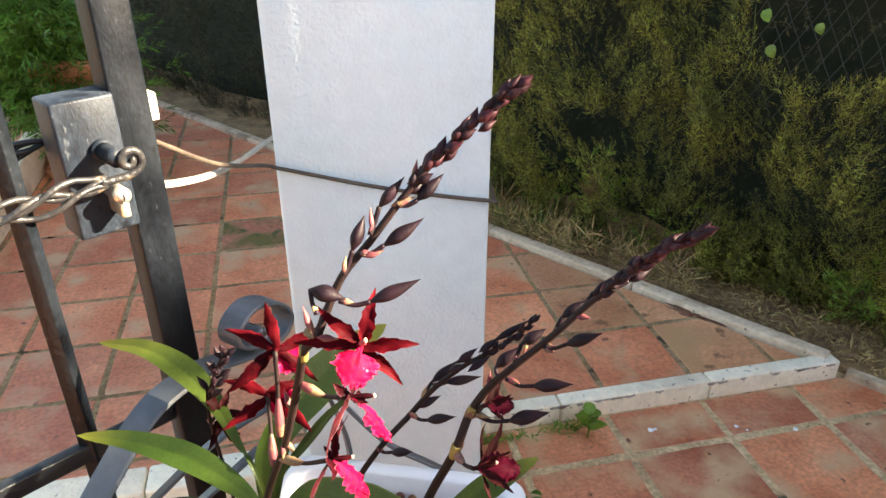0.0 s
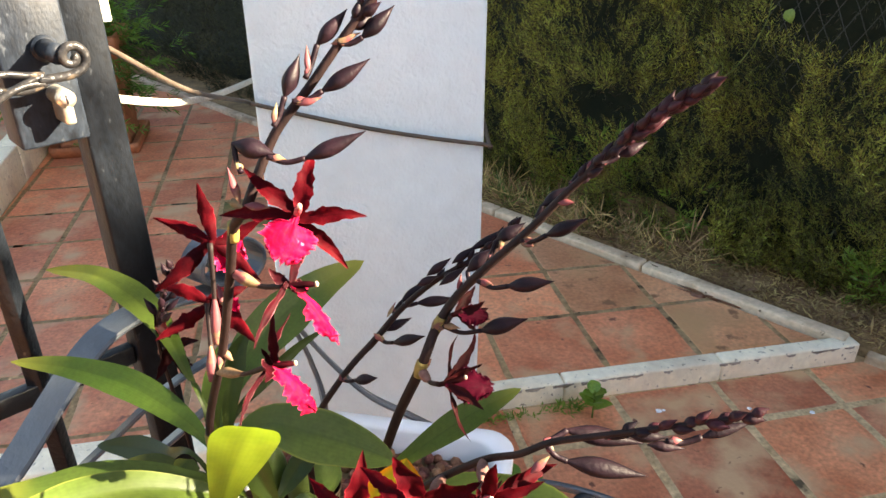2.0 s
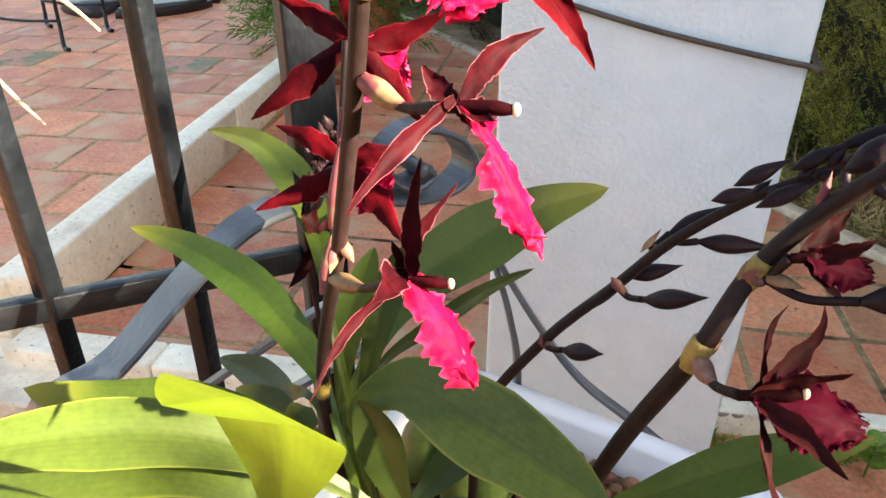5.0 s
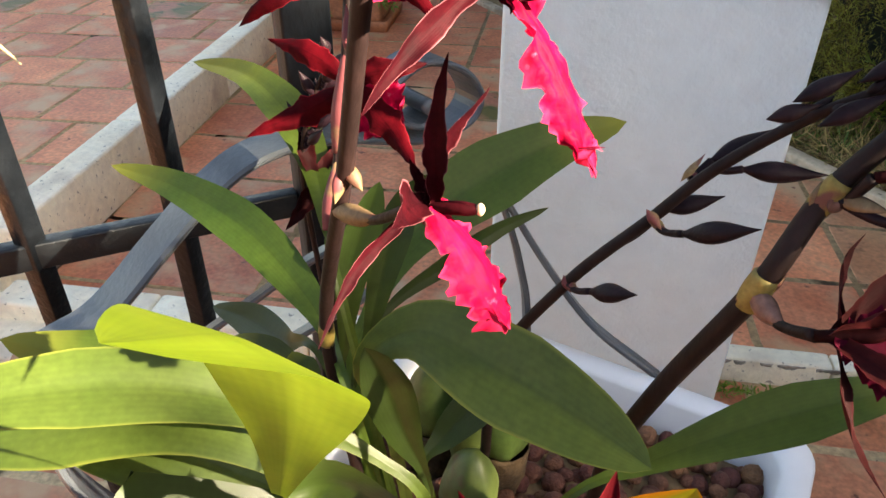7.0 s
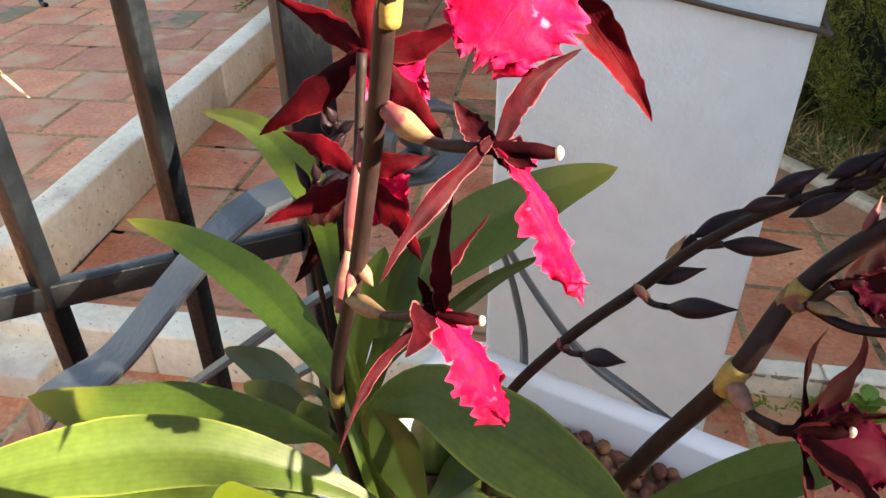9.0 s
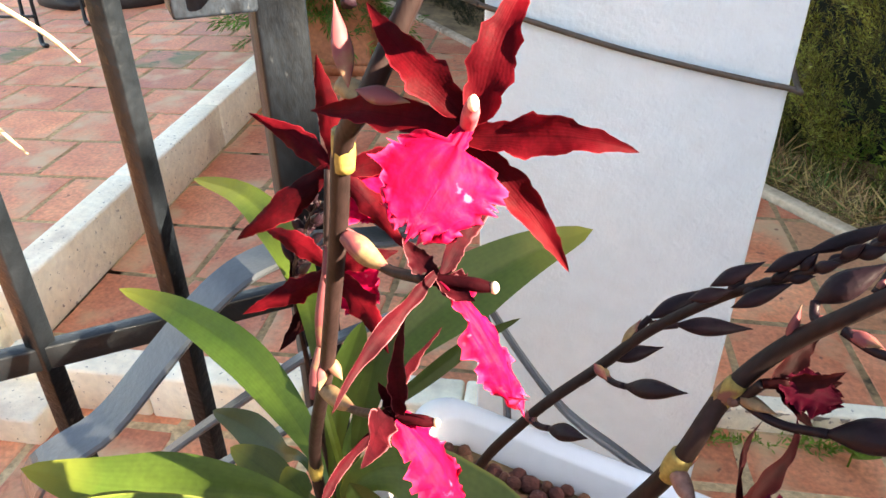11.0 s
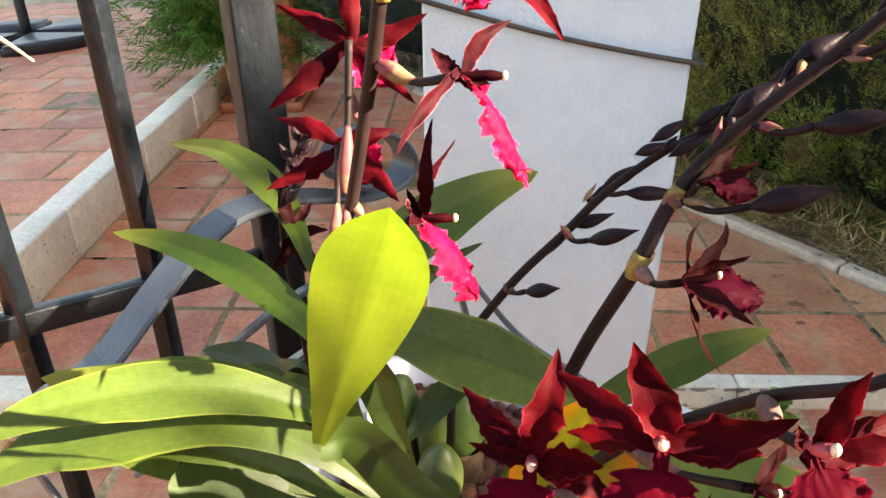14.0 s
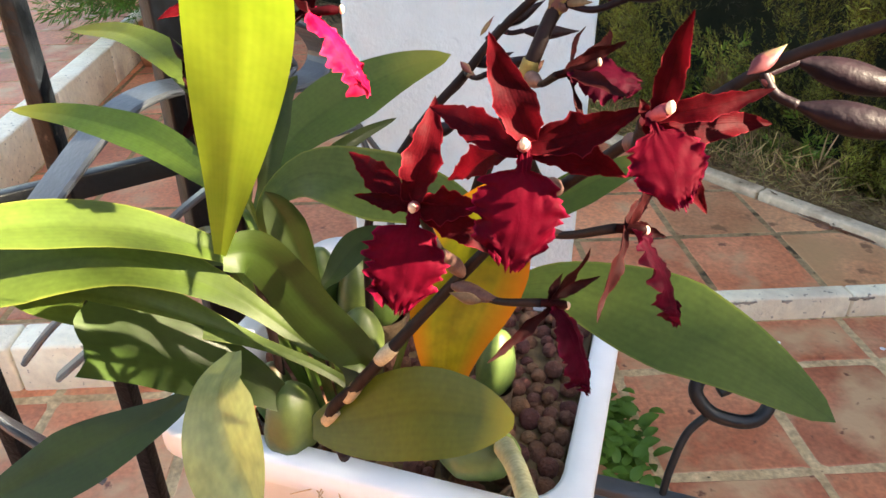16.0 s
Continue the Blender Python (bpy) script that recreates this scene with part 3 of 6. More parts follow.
# clay pellets: the upper layer ball by ball, joined
rng = random.Random(7)
ico = bmesh.new()
bmesh.ops.create_icosphere(ico, subdivisions=2, radius=1)
iv = np.array([v.co[:] for v in ico.verts])
ifc = [[v.index for v in f.verts] for f in ico.faces]
ico.free()
V, Fc = [], []
bm = bmesh.new()
slab(bm, xy(*[pp(x, y, 0) for x, y in rounded(PW - 0.05, PD - 0.05, 0.02)]), RIM - 0.10, RIM - 0.033)
part("substrate", bm, M_SOIL, planter)
for layer, tries in ((-0.0095, 2500), (0.0, 6000)):
    placed = []
    for _ in range(tries):
        r = rng.uniform(0.0052, 0.0088)
        a, b = rng.uniform(-PW / 2 + 0.028, PW / 2 - 0.028), rng.uniform(-PD / 2 + 0.028, PD / 2 - 0.028)
        if all((a - q[0]) ** 2 + (b - q[1]) ** 2 > (0.80 * (r + q[2])) ** 2 for q in placed):
            placed.append((a, b, r))
    for a, b, r in placed:
        c = pp(a, b, RIM - 0.028 + layer + rng.uniform(-0.006, 0.005))
        s = np.array([rng.uniform(0.88, 1.12) for _ in range(3)]) * r
        k = len(V)
        V += [tuple(p) for p in iv * s * (1 + 0.06 * np.sin(iv[:, [1]] * 5 + a * 900)) + np.array(c)]
        Fc += [[i + k for i in f] for f in ifc]
pell = raw("pellets", V, Fc, M_CLAY, None, True)
tagged(pell, "brown expanded clay pellets filling the planter", "clay pellets", kind="stuff")


# ---- hedges ----
def sprig_cloud(name, n, place, size, material, seed, label, category, leaves=9, blade=(0.16, 1.0), droop=0.3):
    """n sprigs of thin pointed blades; place(rng) gives foot and outward way."""
    rg = np.random.RandomState(seed)
    got = [place(rg) for _ in range(n)]
    foot, way, sc = np.array([g[0] for g in got], float), np.array([g[1] for g in got], float), np.array([g[2] for g in got])
    unit = lambda v: v / np.linalg.norm(v, axis=-1, keepdims=True)
    way = unit(way)
    L = (size * sc * rg.uniform(0.6, 1.3, n))[:, None, None]
    side = unit(np.cross(way, rg.normal(size=(n, 3))))
    other = np.cross(way, side)
    q = np.linspace(0, 1, leaves)[None, :, None]
    a = np.arange(leaves)[None, :, None] * 2.4 + rg.uniform(0, 1, (n, leaves, 1))
    base = foot[:, None] + way[:, None] * L * q * 0.75
    out = (side[:, None] * np.cos(a) + other[:, None] * np.sin(a)) * (1 - 0.55 * q) + way[:, None] * (0.75 + 0.6 * q)
    out[..., 2] -= droop * rg.uniform(0, 1, (n, leaves))
    out = unit(out)
    ln = L * blade[1] * 0.45 * rg.uniform(0.7, 1.2, (n, leaves, 1))
    w = unit(np.cross(out, rg.normal(size=(n, leaves, 3)))) * ln * blade[0]
    mid = base + out * ln * 0.5
    V = np.stack([base, mid + w, base + out * ln, mid - w], 2).reshape(-1, 3).tolist()
    Fc = np.arange(len(V)).reshape(-1, 4).tolist()
    return tagged(raw(name, V, Fc, material), label, category, kind="stuff")


HOFF = 0.21
HB = GK0 + GN * HOFF


def htop(a):
    """The hedge's height, which falls towards the gate's outer side."""
    # Unseen top, set so its shadow covers the pillar but spares the flowers.
    return 3.25 - 2.16 * min(0.37, max(0.0, a - 3.15))


STRETCH = [-0.6, 2.4]


def clump(a, z, o=0.0):
    """How far the hedge's face swells out: plumes about a hand wide with gaps between them."""
    return noise.noise(Vector((a * 6.5, z * 4.2, o))) + 0.55 * noise.noise(Vector((a * 15, z * 10, o + 3.0)))


def hedge_place(rg):
    while True:
        a, z = rg.uniform(*STRETCH), 0.02 + 2.25 * rg.uniform(0, 1) ** 1.3
        k = clump(a, z)
        if rg.uniform() < 0.25 + 0.9 * (k + 0.35):
            break
    wob = 0.05 * math.sin(a * 5.1 + z * 3) + 0.15 * max(-0.5, k)
    f = np.array(HB + GD * a) - np.array(GN) * (min(wob, 0.13) - rg.uniform(0, 0.10) - 0.25 * max(0.0, 0.32 - z))
    f[2] = z
    way = -np.array(GN) * rg.uniform(0.2, 0.9) + np.array([0, 0, rg.uniform(0.5, 1.6)]) + np.array(GD) * (rg.normal() * 0.35 + 0.5 * math.sin(a * 9 + z * 6))
    if (a - 1.0) ** 2 / 0.05 + (z - 0.9) ** 2 / 0.02 < 1 or (a - 0.27) ** 2 / 0.012 + (z - 0.48) ** 2 / 0.006 < 1:
        f[2] = 2.3
    return f, way, 0.75 + 0.5 * max(0.0, k + 0.2)


sprig_cloud("hedge", 40000, hedge_place, 0.066, M_HEDGE, 3, "dense olive-green clipped cypress hedge", "hedge", leaves=15, blade=(0.085, 0.60))
# Far stretch: bare twigs, with the shade there put into a darker colour.
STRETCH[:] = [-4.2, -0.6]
sprig_cloud("hedge", 16000, hedge_place, 0.065, M_HEDGEDARK, 4, "bare twiggy end of the cypress hedge, coloured darker for its shade", "hedge", leaves=10, blade=(0.09, 0.65))


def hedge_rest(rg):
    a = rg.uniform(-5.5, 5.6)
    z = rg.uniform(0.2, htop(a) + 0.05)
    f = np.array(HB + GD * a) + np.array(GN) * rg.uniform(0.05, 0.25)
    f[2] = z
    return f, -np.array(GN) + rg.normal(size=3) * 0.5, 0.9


# Filler behind the face; its dark colour stands for shade.
sprig_cloud("hedge", 14000, hedge_rest, 0.07, M_HEDGEDARK, 5, "inner twigs of the cypress hedge, shade put into their colour", "hedge", leaves=8, blade=(0.10, 0.7))


# Shoots added out of view to break the sun into dapples.
def dapple_place(rg):
    while True:
        a, o = rg.uniform(-5.2, 5.6), rg.uniform(0.1, 1.0)
        up = (0.60 if a < 3.1 or a > 5.2 else 0.2) * rg.uniform() ** 1.2
        z = htop(a) - 0.06 + up
        p = HB + GD * a + GN * o
        if noise.noise(Vector((p.x * 3.1, p.y * 3.1, z * 4.0))) > 0.10 + 0.45 * up:
            return (p.x, p.y, z), (rg.normal() * 0.5, rg.normal() * 0.5, 0.8), 1.0


sprig_cloud("hedge", 6500, dapple_place, 0.13, M_HEDGE, 6, "unseen leafy shoots added above the hedge to dapple the sunlight", "hedge", leaves=9, blade=(0.14, 0.9))
# Plain box in near-black, which stands for the deep shade inside the hedge.
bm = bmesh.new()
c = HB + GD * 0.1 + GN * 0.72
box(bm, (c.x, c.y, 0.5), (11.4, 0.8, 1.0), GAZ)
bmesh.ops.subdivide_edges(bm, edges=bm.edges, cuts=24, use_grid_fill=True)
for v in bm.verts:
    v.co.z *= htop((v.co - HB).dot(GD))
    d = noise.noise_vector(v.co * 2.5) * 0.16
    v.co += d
tagged(part("hedge_core", bm, M_HCORE), "plain dark box for the deep shade inside the hedge", "hedge", kind="stuff")


# ---- the orchid ----
M_LEAF = surf("orchid_leaf", (0.03, 0.055, 0.0075), (0.064, 0.093, 0.015), 7, 0.40, 0.10, 60, fine=260, fine_amt=0.13, spread=0.22, transmit=0.32, spec=0.26, spot=(0.035, 0.028, 0.012), spot_scale=75, spot_cut=0.755, veins=0.14, tip=(0.19, 0.2, 0.03), through_gain=1.7)
# Darker copy of the leaf green, for leaves that lie in shade.
M_LEAFSHADE = surf("orchid_leaf_shaded", (0.014, 0.03, 0.005), (0.031, 0.052, 0.0095), 7, 0.40, 0.10, 60, fine=260, fine_amt=0.1, transmit=0.2, veins=0.14, spec=0.3, through_gain=1.7)
M_LEAFPLAIN = surf("orchid_leaf_plain", (0.034, 0.062, 0.01), (0.068, 0.098, 0.018), 7, 0.40, 0.10, 60, fine=260, fine_amt=0.14, transmit=0.3, spec=0.26, spot=(0.035, 0.035, 0.014), spot_scale=85, spot_cut=0.77, veins=0.14, rim=(0.20, 0.21, 0.04), band=(0.93, 1.08), through_gain=1.7)
# Brightened green: sun shining through the blade is put into the colour.
M_LEAFBACKLIT = surf("backlit_leaf", (0.125, 0.205, 0.011), (0.2, 0.275, 0.022), 16, 0.45, 0.08, 60, fine=240, fine_amt=0.06, transmit=0.48, veins=0.10, spec=0.3)
# Lightened for light through the blade; yellow tip and dark spots are its own.
M_LEAFGLOW = surf("lightened_leaf", (0.058, 0.08, 0.009), (0.105, 0.122, 0.015), 9, 0.42, 0.10, 60, fine=260, fine_amt=0.1, transmit=0.3, veins=0.12, spec=0.3, through_gain=1.6, spot=(0.04, 0.035, 0.012), spot_scale=90, spot_cut=0.75, tip=(0.30, 0.26, 0.02))
M_LEAFDRY = surf("pale_leaf", (0.17, 0.20, 0.055), (0.26, 0.28, 0.09), 14, 0.45, 0.1, 60, transmit=0.3, veins=0.14)
M_LEAFORANGE = surf("ageing_leaf", (0.15, 0.17, 0.010), (0.30, 0.23, 0.010), 14, 0.45, 0.1, 60, transmit=0.35, spot=(0.05, 0.025, 0.01), spot_scale=95, spot_cut=0.70, veins=0.12, rim=(0.48, 0.16, 0.006), band=(0.45, 1.0), spec=0.25)
M_STEM = surf("orchid_stem", (0.0075, 0.0042, 0.0042), (0.019, 0.0095, 0.009), 40, 0.58, 0.15, 250, fine_amt=0.25, stretch=(1, 1, 0.3), spec=0.14)
M_BUD = surf("orchid_bud", (0.006, 0.0026, 0.0045), (0.0145, 0.0055, 0.0092), 60, 0.52, 0.15, 300, fine_amt=0.25, spread=0.3, transmit=0.05, spec=0.14)
M_BUDTIP = surf("young_bud", (0.012, 0.0028, 0.0048), (0.03, 0.0045, 0.0085), 60, 0.52, 0.12, 300, spread=0.3, hue=0.0, transmit=0.10, spec=0.2)
M_BRACT = surf("bract", (0.145, 0.085, 0.045), (0.215, 0.145, 0.08), 60, 0.55, 0.1, 200, spread=0.25, transmit=0.25, spot=(0.15, 0.04, 0.045), spot_scale=50, spot_cut=0.46, spec=0.25)
M_BRACTDARK = surf("purple_bract", (0.07, 0.032, 0.032), (0.20, 0.11, 0.085), 60, 0.6, 0.1, 200, spread=0.2, hue=0.0, transmit=0.15, spec=0.2)
M_NODE = surf("spike_node", (0.14, 0.105, 0.026), (0.22, 0.165, 0.048), 60, 0.55, 0.1, 200, spec=0.2, spot=(0.10, 0.04, 0.03), spot_scale=70, spot_cut=0.62)
M_RING = surf("dry_sheath", (0.36, 0.26, 0.15), (0.48, 0.36, 0.22), 80, 0.7, 0.2, 200)
M_PETAL = surf("crimson_petal", (0.014, 0.0007, 0.0018), (0.06, 0.0013, 0.0036), 34, 0.6, 0.10, 300, fine=420, fine_amt=0.22, transmit=0.2, spread=0.25, hue=0.0, veins=0.20, rim=(0.17, 0.012, 0.02), spec=0.03, band=(0.91, 1.06), through_gain=2.0)
M_PETALPINK = surf("pink_backed_petal", (0.01, 0.001, 0.0022), (0.034, 0.0024, 0.0048), 60, 0.6, 0.10, 300, fine=420, fine_amt=0.25, transmit=0.16, spot=(0.085, 0.014, 0.022), spot_scale=55, spot_cut=0.68, veins=0.16, rim=(0.33, 0.11, 0.13), spec=0.04, band=(0.9, 1.06))
M_PETALDARK = surf("maroon_petal", (0.011, 0.0026, 0.0028), (0.028, 0.0042, 0.0048), 45, 0.6, 0.08, 300, fine_amt=0.25, transmit=0.10, spread=0.25, hue=0.0, veins=0.16, rim=(0.05, 0.006, 0.008), spec=0.04)
M_LIPPINK = surf("hot_pink_lip", (0.17, 0.0008, 0.016), (0.39, 0.0032, 0.04), 60, 0.6, 0.16, 200, fine=300, fine_amt=0.34, transmit=0.26, veins=0.3, spot=(0.6, 0.14, 0.27), spot_scale=80, spot_cut=0.64, rim=(0.60, 0.035, 0.11), spec=0.05, band=(0.88, 1.06))
M_LIPRED = surf("dark_red_lip", (0.05, 0.0007, 0.005), (0.095, 0.0014, 0.0092), 40, 0.62, 0.08, 240, fine_amt=0.12, transmit=0.22, veins=0.10, rim=(0.32, 0.008, 0.05), spec=0.03, band=(0.92, 1.1))
M_LIPDARK = surf("maroon_lip", (0.024, 0.0010, 0.005), (0.055, 0.0020, 0.010), 50, 0.6, 0.08, 260, transmit=0.16, veins=0.12, rim=(0.12, 0.005, 0.025), spec=0.03, band=(0.92, 1.1))
M_COLUMN = surf("column_cap", (0.42, 0.3, 0.21), (0.58, 0.45, 0.33), 90, 0.4)
M_COLUMNPINK = surf("pink_column", (0.20, 0.022, 0.034), (0.36, 0.07, 0.085), 200, 0.5, fine_amt=0.1, spec=0.3)
M_BULB = surf("pseudobulb", (0.045, 0.075, 0.016), (0.10, 0.14, 0.035), 25, 0.45, 0.15, 120, fine_amt=0.12, spread=0.25, spot=(0.10, 0.06, 0.03), spot_scale=30, spot_cut=0.66)
M_SHEATH = surf("dry_bulb_sheath", (0.05, 0.03, 0.016), (0.13, 0.08, 0.04), 60, 0.85, 0.5, 200)
M_CUT = surf("dry_stalk", (0.34, 0.32, 0.16), (0.5, 0.46, 0.28), 40, 0.6, 0.2, 150)

CROWN = (-0.095, 0.440, 0.650)
orchid = thing("orchid", "potted orchid with crimson flowers, dark buds and long green leaves", "orchid", at=CROWN)


def leaf(pts, width, material, nrm, fold, label, shape="lance"):
    """A leaf blade along pts; nrm: the way its upper face looks; fold: how far the halves rise from the midrib."""
    if shape in ("lance", "torn", "band") and Vector(pts[0]).z > 0.68 and (Vector(pts[0]) - Vector(CROWN)).length > 0.03:
        p0 = Vector(pts[0])
        pts = [(CROWN[0] * 0.6 + p0.x * 0.4, CROWN[1] * 0.6 + p0.y * 0.4, 0.635)] + list(pts)
    n, m = 30, 5
    C = spline(pts, n)
    bm = bmesh.new()
    across, along = bm.verts.layers.float.new("across"), bm.verts.layers.float.new("along")
    rows = []
    for k, c in enumerate(C):
        q = k / n
        t = (Vector(C[min(k + 1, n)]) - Vector(C[max(k - 1, 0)])).normalized()
        nn = Vector(nrm)
        nn = (nn - t * nn.dot(t)).normalized()
        s = t.cross(nn)
        if shape == "lance":
            g = min(1.0, max(0.0, (q - 0.26) / 0.42))
            w = (0.17 + 0.83 * g * g * (3 - 2 * g)) * min(1.0, (1 - q) / 0.30) ** 0.62
        elif shape == "young":
            w = 0.12 * (1 - q) + math.sin(math.pi * min(0.02 + 0.98 * q, 1.0) ** 1.25) ** 0.85
        elif shape == "lens":
            w = math.sin(math.pi * (0.03 + 0.96 * q) ** 0.95) ** 0.62
        elif shape == "torn":
            w = 0.35 + 0.65 * min(1, q / 0.5)
        else:
            w = 0.55 + 0.45 * math.sin(math.pi * q)
        w *= width / 2
        row = []
        for j in range(-m, m + 1):
            u = j / m
            rise = fold * abs(u) - 0.18 * fold * u * u * 2
            ripple = 0.02 * math.sin(q * 17 + u * 3 + len(pts)) * abs(u)
            end = 0.0
            if shape == "torn" and k == n:
                end = 0.004 * math.sin(j * 0.8) - 0.003
            row.append(bm.verts.new(Vector(c) + s * (u * w) + nn * ((rise + ripple) * w) + t * end))
            row[-1][across], row[-1][along] = u, q
        rows.append(row)
    for a, b in zip(rows, rows[1:]):
        for j in range(2 * m):
            bm.faces.new((a[j], a[j + 1], b[j + 1], b[j]))
    return part("leaf", bm, material, orchid, label)


def spike(pts, label):
    bm = bmesh.new()
    tube(bm, pts, 90, 9)
    return part("flower_spike", bm, M_STEM, orchid, label)


def pointed(bm, a, b, w, n=14, sides=10, flat=0.8, bend=0.12):
    """A pointed bud from a to b, w wide, a little curved."""
    a, b = Vector(a), Vector(b)
    t = (b - a).normalized()
    s = t.orthogonal().normalized()
    u = t.cross(s)
    L = (b - a).length
    prof = [0.0, 0.24, 0.46, 0.68, 0.86, 0.97, 1.0, 0.97, 0.89, 0.77, 0.62, 0.46, 0.30, 0.16, 0.04]
    rings = []
    for k in range(n + 1):
        q = k / n
        r = max(prof[k] * w, 1e-5)
        o = a + t * (L * q) + Vector((0, 0, 1)) * (bend * L * (q * q - 0.35 * q)) * 0.5
        rings.append([bm.verts.new(o + (s * math.cos(g) + u * math.sin(g) * flat) * r * (1 + 0.07 * math.cos(3 * g))) for g in [2 * math.pi * j / sides for j in range(sides)]])
    for x, y in zip(rings, rings[1:]):
        for j in range(sides):
            bm.faces.new((x[j], x[(j + 1) % sides], y[(j + 1) % sides], y[j]))
    return bm


def bud(sp, a, b, w, ped):
    bm = bmesh.new()
    pointed(bm, a, b, w * 0.56)
    A, B = Vector(a), Vector(b)
    if ped:
        p = Vector(ped)
        m = p * 0.45 + A * 0.55 + Vector((0, 0, -0.35 * (A - p).length * 0.35))
        tube(bm, [(*p, 0.0019), (*m, 0.0017), (*(A + (B - A) * 0.06), 0.0018)], 12, 6)
    top = (A.z + B.z) / 2 > 1.125 or ((A.x + B.x) / 2 > 0.15 and A.z > 1.03)
    ob = part("bud", bm, M_BUDTIP if top else M_BUD, sp)
    if ped:
        p = Vector(ped)
        e = p * 0.45 + A * 0.55
        bract(sp, tuple(p), tuple(e + Vector((0, 0, -0.001))))
    return ob


def tip_buds(sp, a, b, n, size):
    """Small crowded buds round the last stretch of a spike, smaller towards its end."""
    rg = random.Random(int(a[2] * 1e4))
    A, B = Vector(a), Vector(b)
    t = (B - A).normalized()
    s = t.orthogonal().normalized()
    u = t.cross(s)
    for k in range(n):
        q = (k + 0.5) / n
        g = k * 2.4 + rg.uniform(-0.3, 0.3)
        o = A + (B - A) * q
        d = (t + (s * math.cos(g) + u * math.sin(g)) * (0.55 - 0.35 * q)).normalized()
        bm = bmesh.new()
        L = size * rg.uniform(0.85, 1.15)
        pointed(bm, o, o + d * L, L * 0.25)
        part("bud", bm, M_BUDTIP if (o.z > 1.12 or o.x > 0.13) else M_BUD, sp)


def bract(sp, a, b):
    """A pale sheath hugging the stalk from a to b."""
    bm = bmesh.new()
    pointed(bm, a, b, 0.0020 + 0.038 * (Vector(b) - Vector(a)).length, 14, 8, 0.55, 0.1)
    return part("bract", bm, M_BRACT, sp)


def node(sp, c, way, r, material):
    w = Vector(way).normalized() * 0.0065
    bm = bmesh.new()
    tube(bm, [(*(Vector(c) - w), r * 0.86), (*c, r), (*(Vector(c) + w), r * 0.9)], 6, 12)
    return part("node", bm, material, sp)


def tepal(name, fl, c, way, out, L, wid, material, bend, label=""):
    """One petal or sepal from c along way; out: the flower's front; bend: curl away from the front."""
    bm = bmesh.new()
    across = bm.verts.layers.float.new("across")
    n, m = 30, 4
    s = way.cross(out).normalized()
    ph = (c.x * 911 + way.x * 37 + way.z * 53)
    rows = []
    for k in range(n + 1):
        q = k / n
        w = wid * L * ((0.34 + 0.66 * (q / 0.42) ** 0.8) if q < 0.42 else max(0.0, 1 - (q - 0.42) / 0.58) ** 0.82) * (1 + 0.06 * math.sin(q * 31 + ph) + 0.14 * noise.noise(Vector((q * 12, ph, 0.3))) + 0.16 * noise.noise(Vector((q * 30, ph, 0.7))))
        o = c + way * (L * q) - out * (bend * L * q * q) + s * (L * (0.05 * math.sin(q * 3 + ph) + 0.07 * q * q * math.sin(ph * 1.7))) + out * (0.10 * L * math.sin(q * 4.0 + ph * 0.7) * q)
        rows.append([bm.verts.new(o + s * (u * w) + out * (0.42 * w * u * u + 0.22 * w * math.sin(q * 15 + u * 2.0 + ph) * abs(u))) for u in [j / m for j in range(-m, m + 1)]])
        for j, vt in enumerate(rows[-1]):
            vt[across] = j / m - 1
    for a, b in zip(rows, rows[1:]):
        for j in range(2 * m):
            bm.faces.new((a[j], a[j + 1], b[j + 1], b[j]))
    return part(name, bm, material, fl, label)


